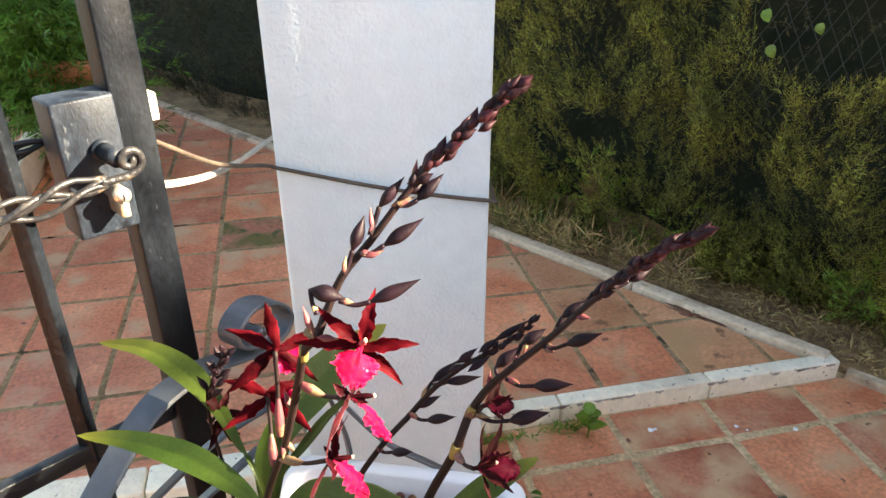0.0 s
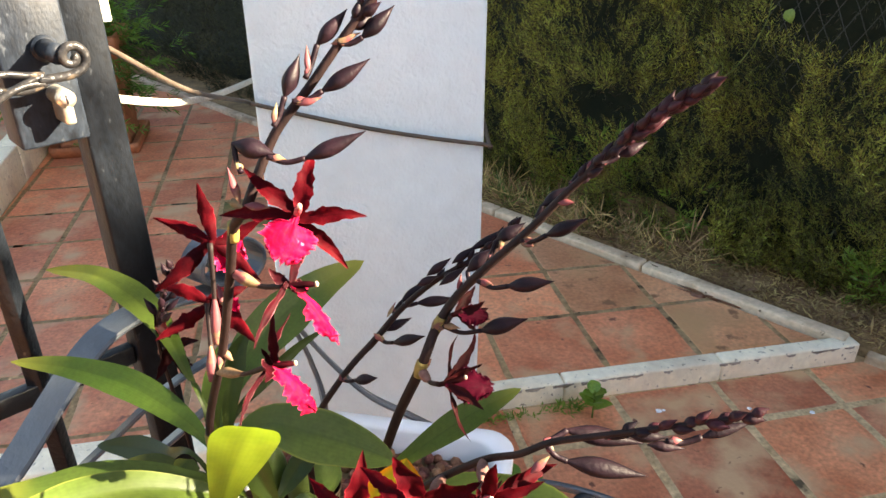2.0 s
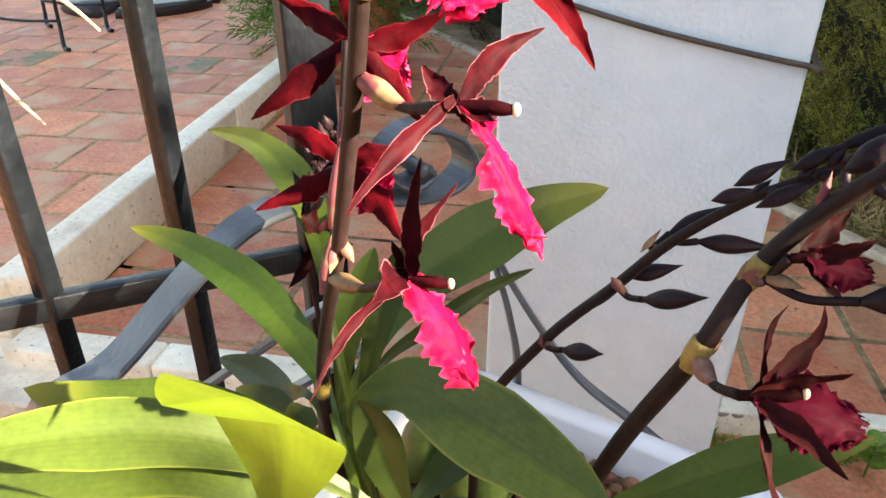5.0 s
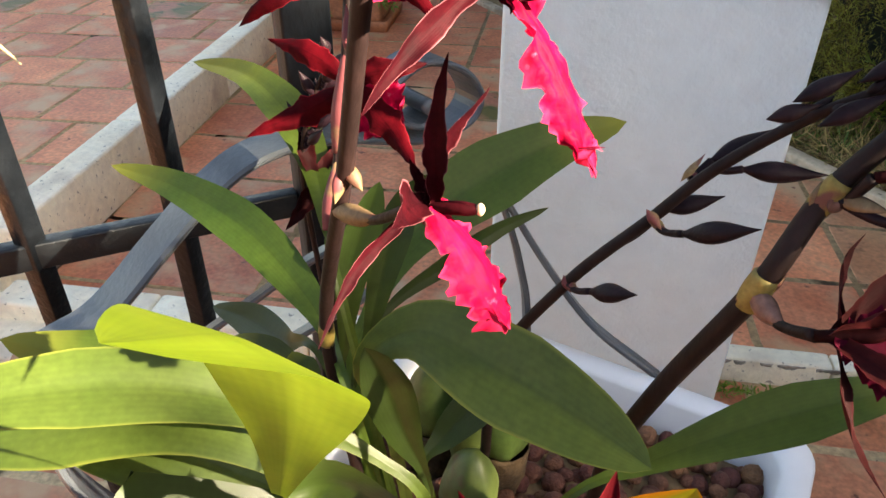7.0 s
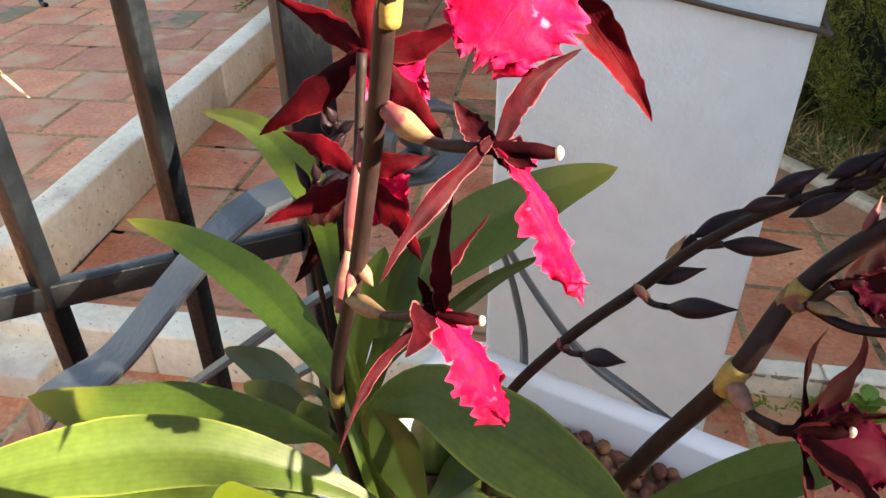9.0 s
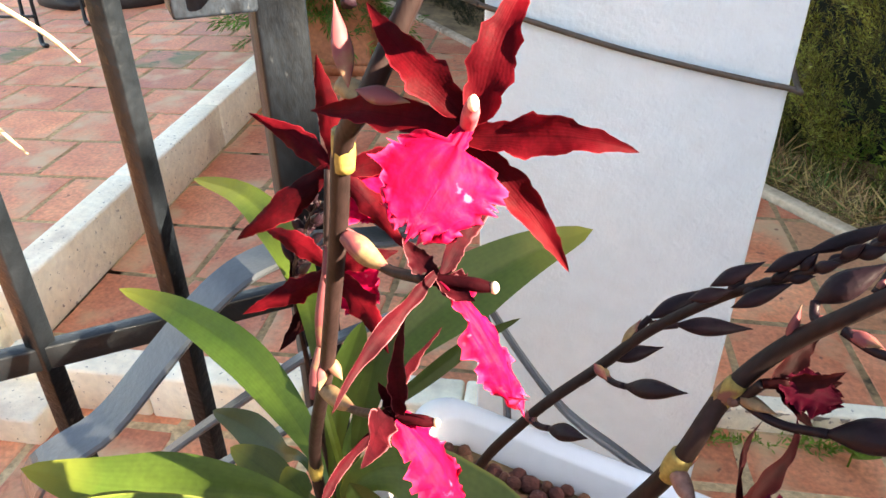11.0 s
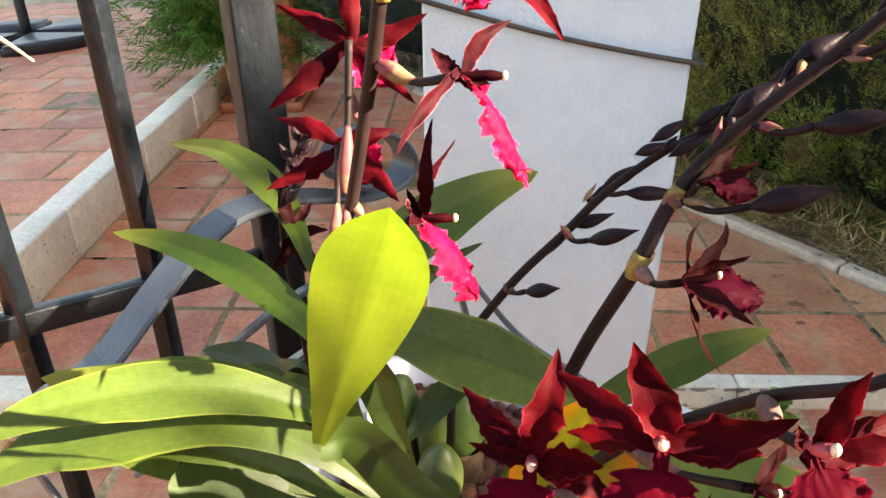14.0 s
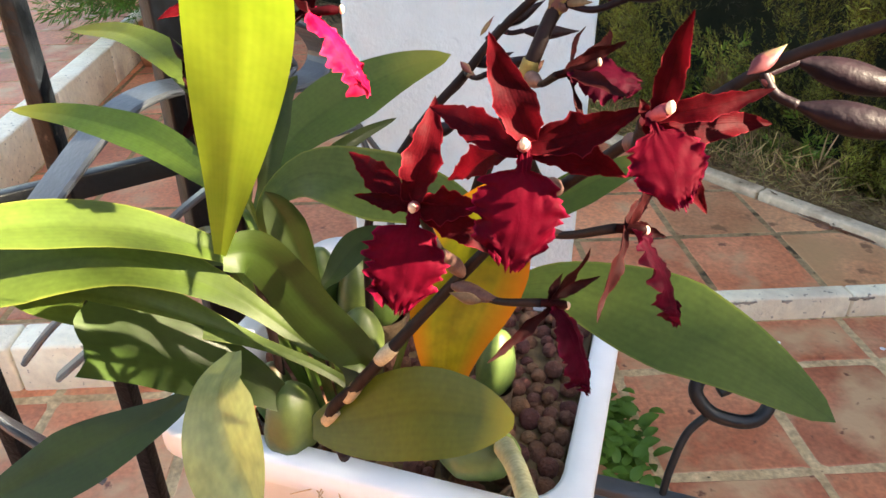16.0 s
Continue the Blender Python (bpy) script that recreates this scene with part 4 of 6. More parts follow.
def flower(c, view, tepals, lip, col, pmat, lmat, facing, label, ped):
    """An orchid flower. view: yaw and pitch across which the tepals spread; tepals: turn from upright, length and width, or tip and width;
    facing 1: its front looks back along the view, -1: its back does, 2: it is seen from the side."""
    yw, pt = radians(view[0]), radians(view[1])
    right = Vector((math.cos(yw), math.sin(yw), 0))
    fwd = Vector((-math.sin(yw) * math.cos(pt), math.cos(yw) * math.cos(pt), math.sin(pt)))
    up = right.cross(fwd)
    C = Vector(c)
    ways = lambda a: (right * math.sin(radians(a)) + up * math.cos(radians(a))).normalized()
    out = -fwd if facing != -1 else fwd
    la = ways(lip[0]) if len(lip) == 3 else (Vector(lip[0]) - C).normalized()
    if facing == 2:
        out = (right * 0.85 - fwd * 0.45).normalized()
    cw = (Vector(col) - C).normalized() if len(col) == 3 else ways(col[0])
    clen = col[1] * (0.62 if facing == 2 else 1.0)
    e = Vector(col) if len(col) == 3 else C + cw * clen + (out * 0.006 if facing == 1 else Vector((0, 0, 0)))
    back = C - out * 0.004
    bm = bmesh.new()
    p = Vector(ped) if ped else back - Vector((0, 0, 0.01))
    tube(bm, [(*p, 0.0019), (*((p + back) / 2 + Vector((0, 0, -0.004))), 0.0017), (*back, 0.0020)], 14, 7)
    fl = part("flower", bm, M_STEM, orchid, label)
    if ped:
        a1, b1 = p * 0.66 + back * 0.34 + Vector((0, 0, -0.003)), p * 0.42 + back * 0.58 + Vector((0, 0, -0.0036))
        bm = bmesh.new()
        tube(bm, [(*p, 0.0024), (*((p + a1) / 2 + Vector((0, 0, 0.0004))), 0.0037), (*a1, 0.0032), (*b1, 0.0005)], 16, 10)
        part("bract", bm, M_BRACT if lmat == M_LIPPINK else M_BRACTDARK, fl, "papery bract")
    bm = bmesh.new()
    tube(bm, [(*back, 0.0018), (*((C + e) / 2 + out * 0.001), 0.0021), (*(C * 0.2 + e * 0.8), 0.0019), (*e, 0.0011)], 12, 9)
    part("column", bm, M_COLUMNPINK if facing == 1 and lmat != M_LIPDARK else pmat, fl)
    if facing != -1:
        bm = bmesh.new()
        bmesh.ops.create_uvsphere(bm, u_segments=10, v_segments=8, radius=0.0015, matrix=Matrix.Translation(e + out * 0.0006 - cw * 0.0006) @ Matrix.Diagonal((0.9, 0.9, 1.3, 1)))
        part("anther_cap", bm, M_COLUMN, fl, "pale cream anther cap")
    for k, (a, L, tw) in enumerate((*t, None)[:3] for t in tepals):
        if isinstance(a, tuple):
            w, L, tw = (Vector(a) - C).normalized(), (Vector(a) - C).length, L
        elif facing == 2:
            w = (ways(a) + fwd * (0.35 if k % 2 else -0.25)).normalized()
        else:
            w = (ways(a) + out * 0.10).normalized()
        o = out if facing != 2 else (-fwd if k % 2 else (right - fwd).normalized())
        o = (o - w * o.dot(w)).normalized()
        tepal("sepal" if k in (0, 3, 4) else "petal", fl, C, w, o, L, tw, pmat, 0.16 if facing == 1 else -0.05)
    # the lip: a frilled fan
    bm = bmesh.new()
    L, W = lip[1:] if len(lip) == 3 else ((Vector(lip[0]) - C).length, lip[1])
    w = (la + out * (0.25 if facing != 2 and len(lip) == 3 else 0.0)).normalized()
    o = (out - w * out.dot(w)).normalized()
    s = w.cross(o)
    n, m = 30, 10
    across = bm.verts.layers.float.new("across")
    rows = []
    ph = C.x * 500 + C.z * 130
    nz = lambda x, y: noise.noise(Vector((x, y, ph)))
    for k in range(n + 1):
        q = k / n
        half = W / 2 * (0.15 + 0.10 * q if facing == 1 and q < 0.2 else 0.17 + 0.83 * math.sin(math.pi * min(0.985, (q - 0.2) / 0.8) ** 0.85) ** 0.55 if facing == 1 else 0.20 + 0.80 * math.sin(math.pi * (min(q, 0.985) ** 1.3)) ** 0.6 if q > 0.12 else 0.24 + 1.2 * q)
        row = []
        for j in range(-m, m + 1):
            u = j / m
            fr = abs(u) ** 3 + max(0, q - 0.7) * 1.6
            sd = 1.0 if u > 0 else -1.0
            wave = 0.15 * L * fr * nz(q * 9, sd * 5 + u * 2) + 0.06 * L * fr * nz(q * 22 + 3, u * 6)
            edge = 1 + (0.26 * nz(q * 8 + 9, sd * 7) + 0.34 * nz(q * 26, sd * 3)) * abs(u) ** 2
            tipq = (0.07 * nz(u * 4, 11) + 0.12 * nz(u * 12, 17)) * L * max(0.0, q - 0.6) / 0.4
            bowl = 0.30 * L * q * (1 - q) - (0.16 if facing != 2 else 0.45) * half * u * u
            row.append(bm.verts.new(C + w * (L * (q - 0.10 * u * u * q) + tipq) + s * (u * half * edge) + o * (0.002 + bowl + wave + 0.02 * L * nz(q * 5, u * 4) + 0.004 * L * math.sin(u * 22 + ph) * q)))
            row[-1][across] = max(abs(u), (q - 0.5) * 2) * (1 if u >= 0 else -1)
        rows.append(row)
    for a, b in zip(rows, rows[1:]):
        for j in range(2 * m):
            bm.faces.new((a[j], a[j + 1], b[j + 1], b[j]))
    part("lip", bm, lmat, fl, "frilled lip")
    return fl


def bulb(c, r, turn):
    bm = bmesh.new()
    bmesh.ops.create_uvsphere(bm, u_segments=20, v_segments=14, radius=1)
    for v in bm.verts:
        g = math.atan2(v.co.y, v.co.x)
        v.co *= 1 + 0.045 * math.cos(6 * g) * (1 - v.co.z ** 2)
        v.co.x *= 1 - 0.22 * v.co.z
        v.co.y *= 1 - 0.22 * v.co.z
    bmesh.ops.transform(bm, matrix=Matrix.LocRotScale(c, Euler((0.1, 0.05, radians(turn))), r), verts=bm.verts)
    ob = part("pseudobulb", bm, M_BULB, orchid, "ribbed green pseudobulb")
    bm = bmesh.new()
    k = c[2] - r[2] * 0.45
    lathe(bm, (c[0], c[1], 0), [(r[0] * 0.86, 0.592), (r[0] * 0.95, k - 0.014), (r[0] * 0.98, k - 0.008), (r[0] * 0.92, k - 0.010)], 14)
    part("sheath", bm, M_SHEATH, ob, "dry brown papery sheath")
    return ob


def stub(a, b):
    bm = bmesh.new()
    tube(bm, [(*a, 0.0072), (*((Vector(a) + Vector(b)) / 2 + Vector((0, 0, 0.004))), 0.0058), (*b, 0.0054)], 14, 12)
    return part("cut_stalk", bm, M_CUT, orchid, "dry cut leaf stalk")


leaf([(-0.142, 0.440, 0.765), (-0.166, 0.466, 0.772), (-0.194, 0.487, 0.782), (-0.246, 0.513, 0.794), (-0.310, 0.532, 0.799), (-0.367, 0.540, 0.798)], 0.027, M_LEAF, (0.45, -0.65, 0.6), 0.25, "green leaf with dark-spotted yellow tip")
leaf([(-0.169, 0.489, 0.722), (-0.178, 0.537, 0.745), (-0.172, 0.586, 0.767), (-0.147, 0.639, 0.781), (-0.110, 0.695, 0.792), (-0.070, 0.742, 0.796)], 0.05, M_LEAF, (0.2, -0.75, 0.6), 0.25, "broad arching green leaf")
leaf([(-0.177, 0.494, 0.791), (-0.199, 0.525, 0.795), (-0.236, 0.575, 0.808), (-0.277, 0.613, 0.821), (-0.330, 0.643, 0.830), (-0.390, 0.660, 0.826)], 0.029, M_LEAF, (0.5, -0.6, 0.6), 0.25, "arching green leaf with yellow tip")
leaf([(-0.133, 0.460, 0.731), (-0.145, 0.457, 0.771), (-0.117, 0.462, 0.798), (-0.072, 0.446, 0.802), (-0.033, 0.430, 0.803), (-0.008, 0.418, 0.803)], 0.041, M_LEAFPLAIN, (0.05, -0.75, 0.65), 0.15, "broad green leaf bending over")
leaf([(-0.041, 0.438, 0.742), (-0.010, 0.454, 0.765), (0.028, 0.472, 0.785), (0.061, 0.485, 0.800), (0.090, 0.495, 0.811)], 0.024, M_LEAF, (0.2, -0.5, 0.85), 0.25, "narrow green leaf")
leaf([(-0.079, 0.422, 0.692), (-0.098, 0.402, 0.743), (-0.112, 0.380, 0.791), (-0.123, 0.361, 0.803)], 0.029, M_LEAFSHADE, (0.1, -0.9, 0.4), 0.3, "dark green lower half of a kinked leaf", "band")
leaf([(-0.124, 0.360, 0.803), (-0.103, 0.343, 0.858), (-0.082, 0.319, 0.908), (-0.065, 0.292, 0.945), (-0.051, 0.262, 0.973)], 0.034, M_LEAFBACKLIT, (0.0, -0.87, -0.5), 0.1, "translucent upper half of the kinked leaf, yellow-green for sun behind it", "young")
leaf([(-0.103, 0.438, 0.712), (-0.127, 0.432, 0.742), (-0.160, 0.419, 0.768), (-0.198, 0.398, 0.790), (-0.231, 0.370, 0.803), (-0.257, 0.341, 0.810), (-0.271, 0.316, 0.810)], 0.036, M_LEAFPLAIN, (0.1, -0.35, 0.93), 0.25, "long sunlit green leaf")
leaf([(-0.072, 0.422, 0.684), (-0.109, 0.418, 0.706), (-0.150, 0.415, 0.740), (-0.197, 0.406, 0.765), (-0.234, 0.392, 0.772), (-0.263, 0.374, 0.769), (-0.286, 0.359, 0.764), (-0.314, 0.334, 0.752)], 0.05, M_LEAFPLAIN, (0.1, -0.5, 0.87), 0.25, "long broad green leaf")
leaf([(-0.086, 0.433, 0.661), (-0.117, 0.429, 0.684), (-0.165, 0.418, 0.712), (-0.214, 0.403, 0.739), (-0.250, 0.388, 0.751), (-0.270, 0.379, 0.757)], 0.04, M_LEAFPLAIN, (0.05, -0.55, 0.83), 0.25, "green leaf with pale edge")
leaf([(-0.132, 0.423, 0.654), (-0.157, 0.408, 0.688), (-0.186, 0.383, 0.719), (-0.210, 0.354, 0.749)], 0.044, M_LEAFSHADE, (0.1, -0.5, 0.86), 0.2, "dark green leaf with a torn end", "torn")
leaf([(-0.158, 0.415, 0.689), (-0.194, 0.395, 0.665), (-0.237, 0.376, 0.644), (-0.277, 0.359, 0.626), (-0.317, 0.342, 0.608)], 0.042, M_LEAFSHADE, (0.2, -0.6, 0.77), 0.25, "dark green drooping leaf")
leaf([(-0.131, 0.370, 0.737), (-0.132, 0.347, 0.729), (-0.120, 0.326, 0.721), (-0.104, 0.308, 0.716), (-0.089, 0.289, 0.712)], 0.058, M_LEAFDRY, (-0.35, -0.8, 0.45), 0.25, "folded pale green leaf hanging over the rim", "young")
leaf([(-0.021, 0.374, 0.708), (-0.019, 0.379, 0.751), (-0.011, 0.381, 0.787), (-0.004, 0.382, 0.815), (0.003, 0.382, 0.841)], 0.052, M_LEAFORANGE, (0.1, -0.95, 0.3), 0.25, "ageing orange-yellow leaf with dark spots", "young")
leaf([(-0.099, 0.383, 0.675), (-0.064, 0.372, 0.696), (-0.034, 0.360, 0.717), (-0.006, 0.345, 0.733), (0.017, 0.331, 0.746)], 0.047, M_LEAFGLOW, (-0.1, -0.7, 0.7), 0.12, "short green leaf with yellow tip, lightened for light coming through", "lens")
leaf([(-0.014, 0.440, 0.721), (0.025, 0.444, 0.747), (0.076, 0.429, 0.745), (0.127, 0.407, 0.737), (0.172, 0.378, 0.723)], 0.058, M_LEAFPLAIN, (0.1, -0.55, 0.83), 0.12, "broad leathery leaf reaching beyond the planter")
leaf([(-0.169, 0.464, 0.725), (-0.196, 0.462, 0.740), (-0.237, 0.447, 0.747), (-0.288, 0.427, 0.753), (-0.333, 0.413, 0.763)], 0.04, M_LEAF, (0.15, -0.5, 0.85), 0.25, "green leaf with spotted yellow edge")
leaf([(-0.190, 0.492, 0.730), (-0.229, 0.511, 0.717), (-0.273, 0.532, 0.706), (-0.313, 0.545, 0.695)], 0.024, M_LEAFSHADE, (0.3, -0.6, 0.7), 0.25, "small narrow leaf")
leaf([(-0.181, 0.476, 0.716), (-0.206, 0.487, 0.714), (-0.239, 0.499, 0.714), (-0.266, 0.506, 0.712)], 0.026, M_LEAF, (0.3, -0.6, 0.7), 0.25, "small pointed leaf")
leaf([(-0.171, 0.472, 0.720), (-0.189, 0.479, 0.724), (-0.202, 0.485, 0.727), (-0.210, 0.491, 0.731)], 0.02, M_LEAF, (0.3, -0.6, 0.7), 0.25, "small pointed leaf")
leaf([(-0.170, 0.499, 0.716), (-0.171, 0.536, 0.739), (-0.149, 0.577, 0.752), (-0.126, 0.613, 0.763), (-0.101, 0.643, 0.769)], 0.014, M_LEAFSHADE, (0.5, -0.8, 0.2), 0.15, "thin arching leaf")
leaf([(-0.169, 0.479, 0.718), (-0.173, 0.491, 0.755), (-0.173, 0.504, 0.792), (-0.167, 0.515, 0.820), (-0.163, 0.521, 0.836)], 0.02, M_LEAFSHADE, (0.5, -0.8, 0.2), 0.5, "upright narrow leaf")
leaf([(-0.167, 0.485, 0.713), (-0.165, 0.504, 0.751), (-0.162, 0.522, 0.789), (-0.157, 0.537, 0.816), (-0.147, 0.547, 0.831)], 0.02, M_LEAFSHADE, (0.4, -0.8, 0.2), 0.5, "upright narrow leaf")
leaf([(-0.107, 0.451, 0.703), (-0.120, 0.451, 0.740), (-0.131, 0.451, 0.775), (-0.138, 0.449, 0.792)], 0.024, M_LEAFSHADE, (0.5, -0.8, 0.2), 0.6, "upright folded leaf")
leaf([(-0.113, 0.452, 0.711), (-0.106, 0.467, 0.728), (-0.091, 0.482, 0.744), (-0.070, 0.492, 0.749)], 0.02, M_LEAFSHADE, (0.2, -0.7, 0.7), 0.3, "small bending leaf")
spike_tall = spike([(-0.1450, 0.4520, 0.6200, 0.0032), (-0.1480, 0.4500, 0.7000, 0.0032), (-0.1570, 0.4490, 0.7940, 0.0032), (-0.1240, 0.4215, 0.8980, 0.0031), (-0.1050, 0.4075, 0.9680, 0.0031), (-0.0965, 0.4000, 1.0010, 0.0031), (-0.0856, 0.3945, 1.0171, 0.0032), (-0.0781, 0.3991, 1.0344, 0.0030), (-0.0662, 0.4056, 1.0590, 0.0028), (-0.0475, 0.4104, 1.0817, 0.0026), (-0.0249, 0.4167, 1.1109, 0.0024), (-0.0048, 0.4211, 1.1342, 0.0022), (0.0164, 0.4240, 1.1542, 0.0020), (0.0336, 0.4263, 1.1707, 0.0018), (0.0444, 0.4267, 1.1782, 0.0012)], "tall dark flower spike with buds at its top")
spike_right = spike([(-0.0300, 0.5000, 0.6500, 0.0043), (-0.0270, 0.4750, 0.7350, 0.0041), (-0.0110, 0.4520, 0.8100, 0.0040), (0.0100, 0.4410, 0.8705, 0.0039), (0.0218, 0.4520, 0.9000, 0.0036), (0.0360, 0.4560, 0.9230, 0.0033), (0.0530, 0.4530, 0.9450, 0.0031), (0.0730, 0.4510, 0.9670, 0.0029), (0.0885, 0.4490, 0.9850, 0.0028), (0.1087, 0.4460, 1.0110, 0.0026), (0.1332, 0.4400, 1.0405, 0.0023), (0.1527, 0.4340, 1.0620, 0.0020), (0.1722, 0.4250, 1.0820, 0.0012)], "dark flower spike leaning over the court")
spike_thin = spike([(-0.1000, 0.5200, 0.6600, 0.0032), (-0.0920, 0.5080, 0.7480, 0.0030), (-0.0615, 0.5100, 0.8070, 0.0029), (-0.0294, 0.5164, 0.8464, 0.0028), (-0.0085, 0.5190, 0.8730, 0.0026), (0.0180, 0.5180, 0.8990, 0.0024), (0.0425, 0.5150, 0.9175, 0.0020), (0.0620, 0.5120, 0.9340, 0.0016), (0.0785, 0.5110, 0.9530, 0.0010)], "thin dark flower spike with small buds")
spike_low = spike([(-0.0880, 0.4000, 0.6350, 0.0036), (-0.0880, 0.3825, 0.6860, 0.0036), (-0.0683, 0.3793, 0.7152, 0.0035), (-0.0505, 0.3744, 0.7421, 0.0034), (-0.0294, 0.3731, 0.7715, 0.0028), (-0.0050, 0.3693, 0.8059, 0.0027), (0.0165, 0.3632, 0.8352, 0.0026), (0.0374, 0.3541, 0.8587, 0.0025), (0.0552, 0.3432, 0.8791, 0.0023), (0.0715, 0.3293, 0.8961, 0.0021), (0.0880, 0.3225, 0.9115, 0.0020), (0.1100, 0.3130, 0.9250, 0.0018), (0.1400, 0.3030, 0.9400, 0.0015), (0.1780, 0.2930, 0.9570, 0.0010)], "low dark flower spike with open crimson flowers")
spike_old = spike([(-0.2250, 0.5600, 0.6200, 0.0020), (-0.2350, 0.5700, 0.7000, 0.0020), (-0.2440, 0.5740, 0.7800, 0.0019), (-0.2400, 0.5710, 0.8200, 0.0017), (-0.2260, 0.5700, 0.8580, 0.0014), (-0.2130, 0.5700, 0.8800, 0.0009)], "thin withered flower spike")
node(spike_low, (-0.087, 0.382, 0.687), (0.02, -0.00, 0.03), 0.004, M_RING)
node(spike_low, (-0.073, 0.380, 0.708), (0.02, -0.00, 0.03), 0.004, M_RING)
node(spike_low, (-0.051, 0.374, 0.742), (0.04, 0.00, 0.05), 0.004, M_RING)
node(spike_tall, (-0.157, 0.449, 0.794), (0.10, -0.10, 1.00), 0.0039, M_NODE)
node(spike_tall, (-0.097, 0.401, 0.999), (0.10, -0.10, 1.00), 0.0036, M_NODE)
node(spike_right, (0.010, 0.441, 0.8705), (0.25, 0.05, 0.96), 0.0047, M_NODE)
node(spike_right, (0.0225, 0.4523, 0.901), (0.4, 0.1, 0.9), 0.0042, M_NODE)
bud(spike_tall, (-0.0486, 0.3843, 1.0504), (-0.0142, 0.3910, 1.0630), 0.0085, (-0.067, 0.385, 1.052))
bud(spike_tall, (-0.0866, 0.3886, 1.0585), (-0.0624, 0.3852, 1.0520), 0.0105, (-0.081, 0.381, 1.044))
bud(spike_tall, (-0.0394, 0.4012, 1.0823), (-0.0122, 0.4093, 1.0976), 0.0085, (-0.054, 0.399, 1.078))
bud(spike_tall, (-0.0586, 0.3996, 1.0792), (-0.0502, 0.4105, 1.0999), 0.0085, (-0.064, 0.393, 1.066))
bud(spike_tall, (-0.0176, 0.4147, 1.1078), (0.0005, 0.4228, 1.1231), 0.008, (-0.030, 0.414, 1.106))
bud(spike_tall, (-0.0419, 0.4127, 1.1041), (-0.0248, 0.4218, 1.1213), 0.0078, (-0.047, 0.405, 1.089))
bud(spike_tall, (-0.0139, 0.4249, 1.1270), (0.0024, 0.4319, 1.1404), 0.008, (-0.022, 0.420, 1.117))
bud(spike_tall, (-0.0012, 0.4265, 1.1302), (0.0115, 0.4319, 1.1404), 0.0065, (-0.005, 0.427, 1.130))
bud(spike_tall, (0.0115, 0.4350, 1.1461), (0.0180, 0.4409, 1.1573), 0.006, (0.010, 0.433, 1.143))
bud(spike_tall, (0.0223, 0.4358, 1.1477), (0.0350, 0.4392, 1.1540), 0.0055, None)
bud(spike_tall, (0.0242, 0.4383, 1.1525), (0.0387, 0.4451, 1.1652), 0.0075, None)
bud(spike_tall, (0.0314, 0.4426, 1.1604), (0.0478, 0.4488, 1.1722), 0.0075, None)
bud(spike_tall, (0.0278, 0.4409, 1.1573), (0.0405, 0.4476, 1.1700), 0.006, None)
bud(spike_right, (0.0507, 0.4361, 0.9067), (0.0835, 0.4278, 0.9215), 0.0105, (0.0235, 0.4520, 0.902))
bud(spike_right, (0.0673, 0.4324, 0.9450), (0.0975, 0.4202, 0.9550), 0.0095, (0.050, 0.4480, 0.940))
bud(spike_right, (0.0910, 0.4370, 0.9800), (0.1165, 0.4270, 0.9965), 0.0085, (0.078, 0.4480, 0.971))
bud(spike_right, (0.0900, 0.4540, 0.9930), (0.1120, 0.4590, 1.0060), 0.008, (0.086, 0.451, 0.983))
bud(spike_right, (0.1332, 0.4416, 1.0326), (0.1516, 0.4457, 1.0405), 0.007, (0.123, 0.440, 1.029))
bud(spike_right, (0.1110, 0.4500, 1.0177), (0.1345, 0.4550, 1.0278), 0.0075, (0.107, 0.448, 1.011))
bud(spike_right, (0.1332, 0.4473, 1.0434), (0.1496, 0.4501, 1.0488), 0.0065, None)
bud(spike_right, (0.1455, 0.4482, 1.0452), (0.1660, 0.4530, 1.0541), 0.007, None)
bud(spike_right, (0.1566, 0.4373, 1.0602), (0.1804, 0.4441, 1.0731), 0.0075, None)
bud(spike_right, (0.1507, 0.4383, 1.0620), (0.1685, 0.4429, 1.0706), 0.006, None)
bud(spike_right, (0.0610, 0.4600, 0.9640), (0.0820, 0.4640, 0.9760), 0.0085, (0.057, 0.455, 0.951))
bud(spike_right, (0.0420, 0.4650, 0.9370), (0.0620, 0.4700, 0.9540), 0.009, (0.045, 0.457, 0.935))
bud(spike_thin, (-0.0500, 0.5000, 0.8130), (-0.0275, 0.4870, 0.8250), 0.0082, (-0.0610, 0.5090, 0.8080))
bud(spike_thin, (-0.0170, 0.5020, 0.8500), (0.0115, 0.4870, 0.8660), 0.0085, (-0.0290, 0.5150, 0.8470))
bud(spike_thin, (-0.0260, 0.5190, 0.8500), (-0.0015, 0.5290, 0.8560), 0.0075, (-0.0440, 0.5130, 0.8300))
bud(spike_thin, (0.0006, 0.5326, 0.8689), (0.0371, 0.5447, 0.8656), 0.0085, (-0.0092, 0.5290, 0.8693))
bud(spike_thin, (-0.0118, 0.5293, 0.8711), (0.0151, 0.5483, 0.8827), 0.008, (-0.0177, 0.5233, 0.8655))
bud(spike_thin, (0.0117, 0.5090, 0.9088), (0.0313, 0.5154, 0.9209), 0.0065, None)
bud(spike_thin, (0.0313, 0.5135, 0.9174), (0.0508, 0.5200, 0.9294), 0.006, None)
bud(spike_thin, (0.0435, 0.5181, 0.9260), (0.0793, 0.5272, 0.9432), 0.006, None)
bud(spike_thin, (0.0215, 0.5056, 0.9023), (0.0435, 0.5124, 0.9152), 0.0065, None)
bud(spike_thin, (0.0043, 0.5056, 0.9023), (0.0215, 0.5090, 0.9088), 0.006, None)
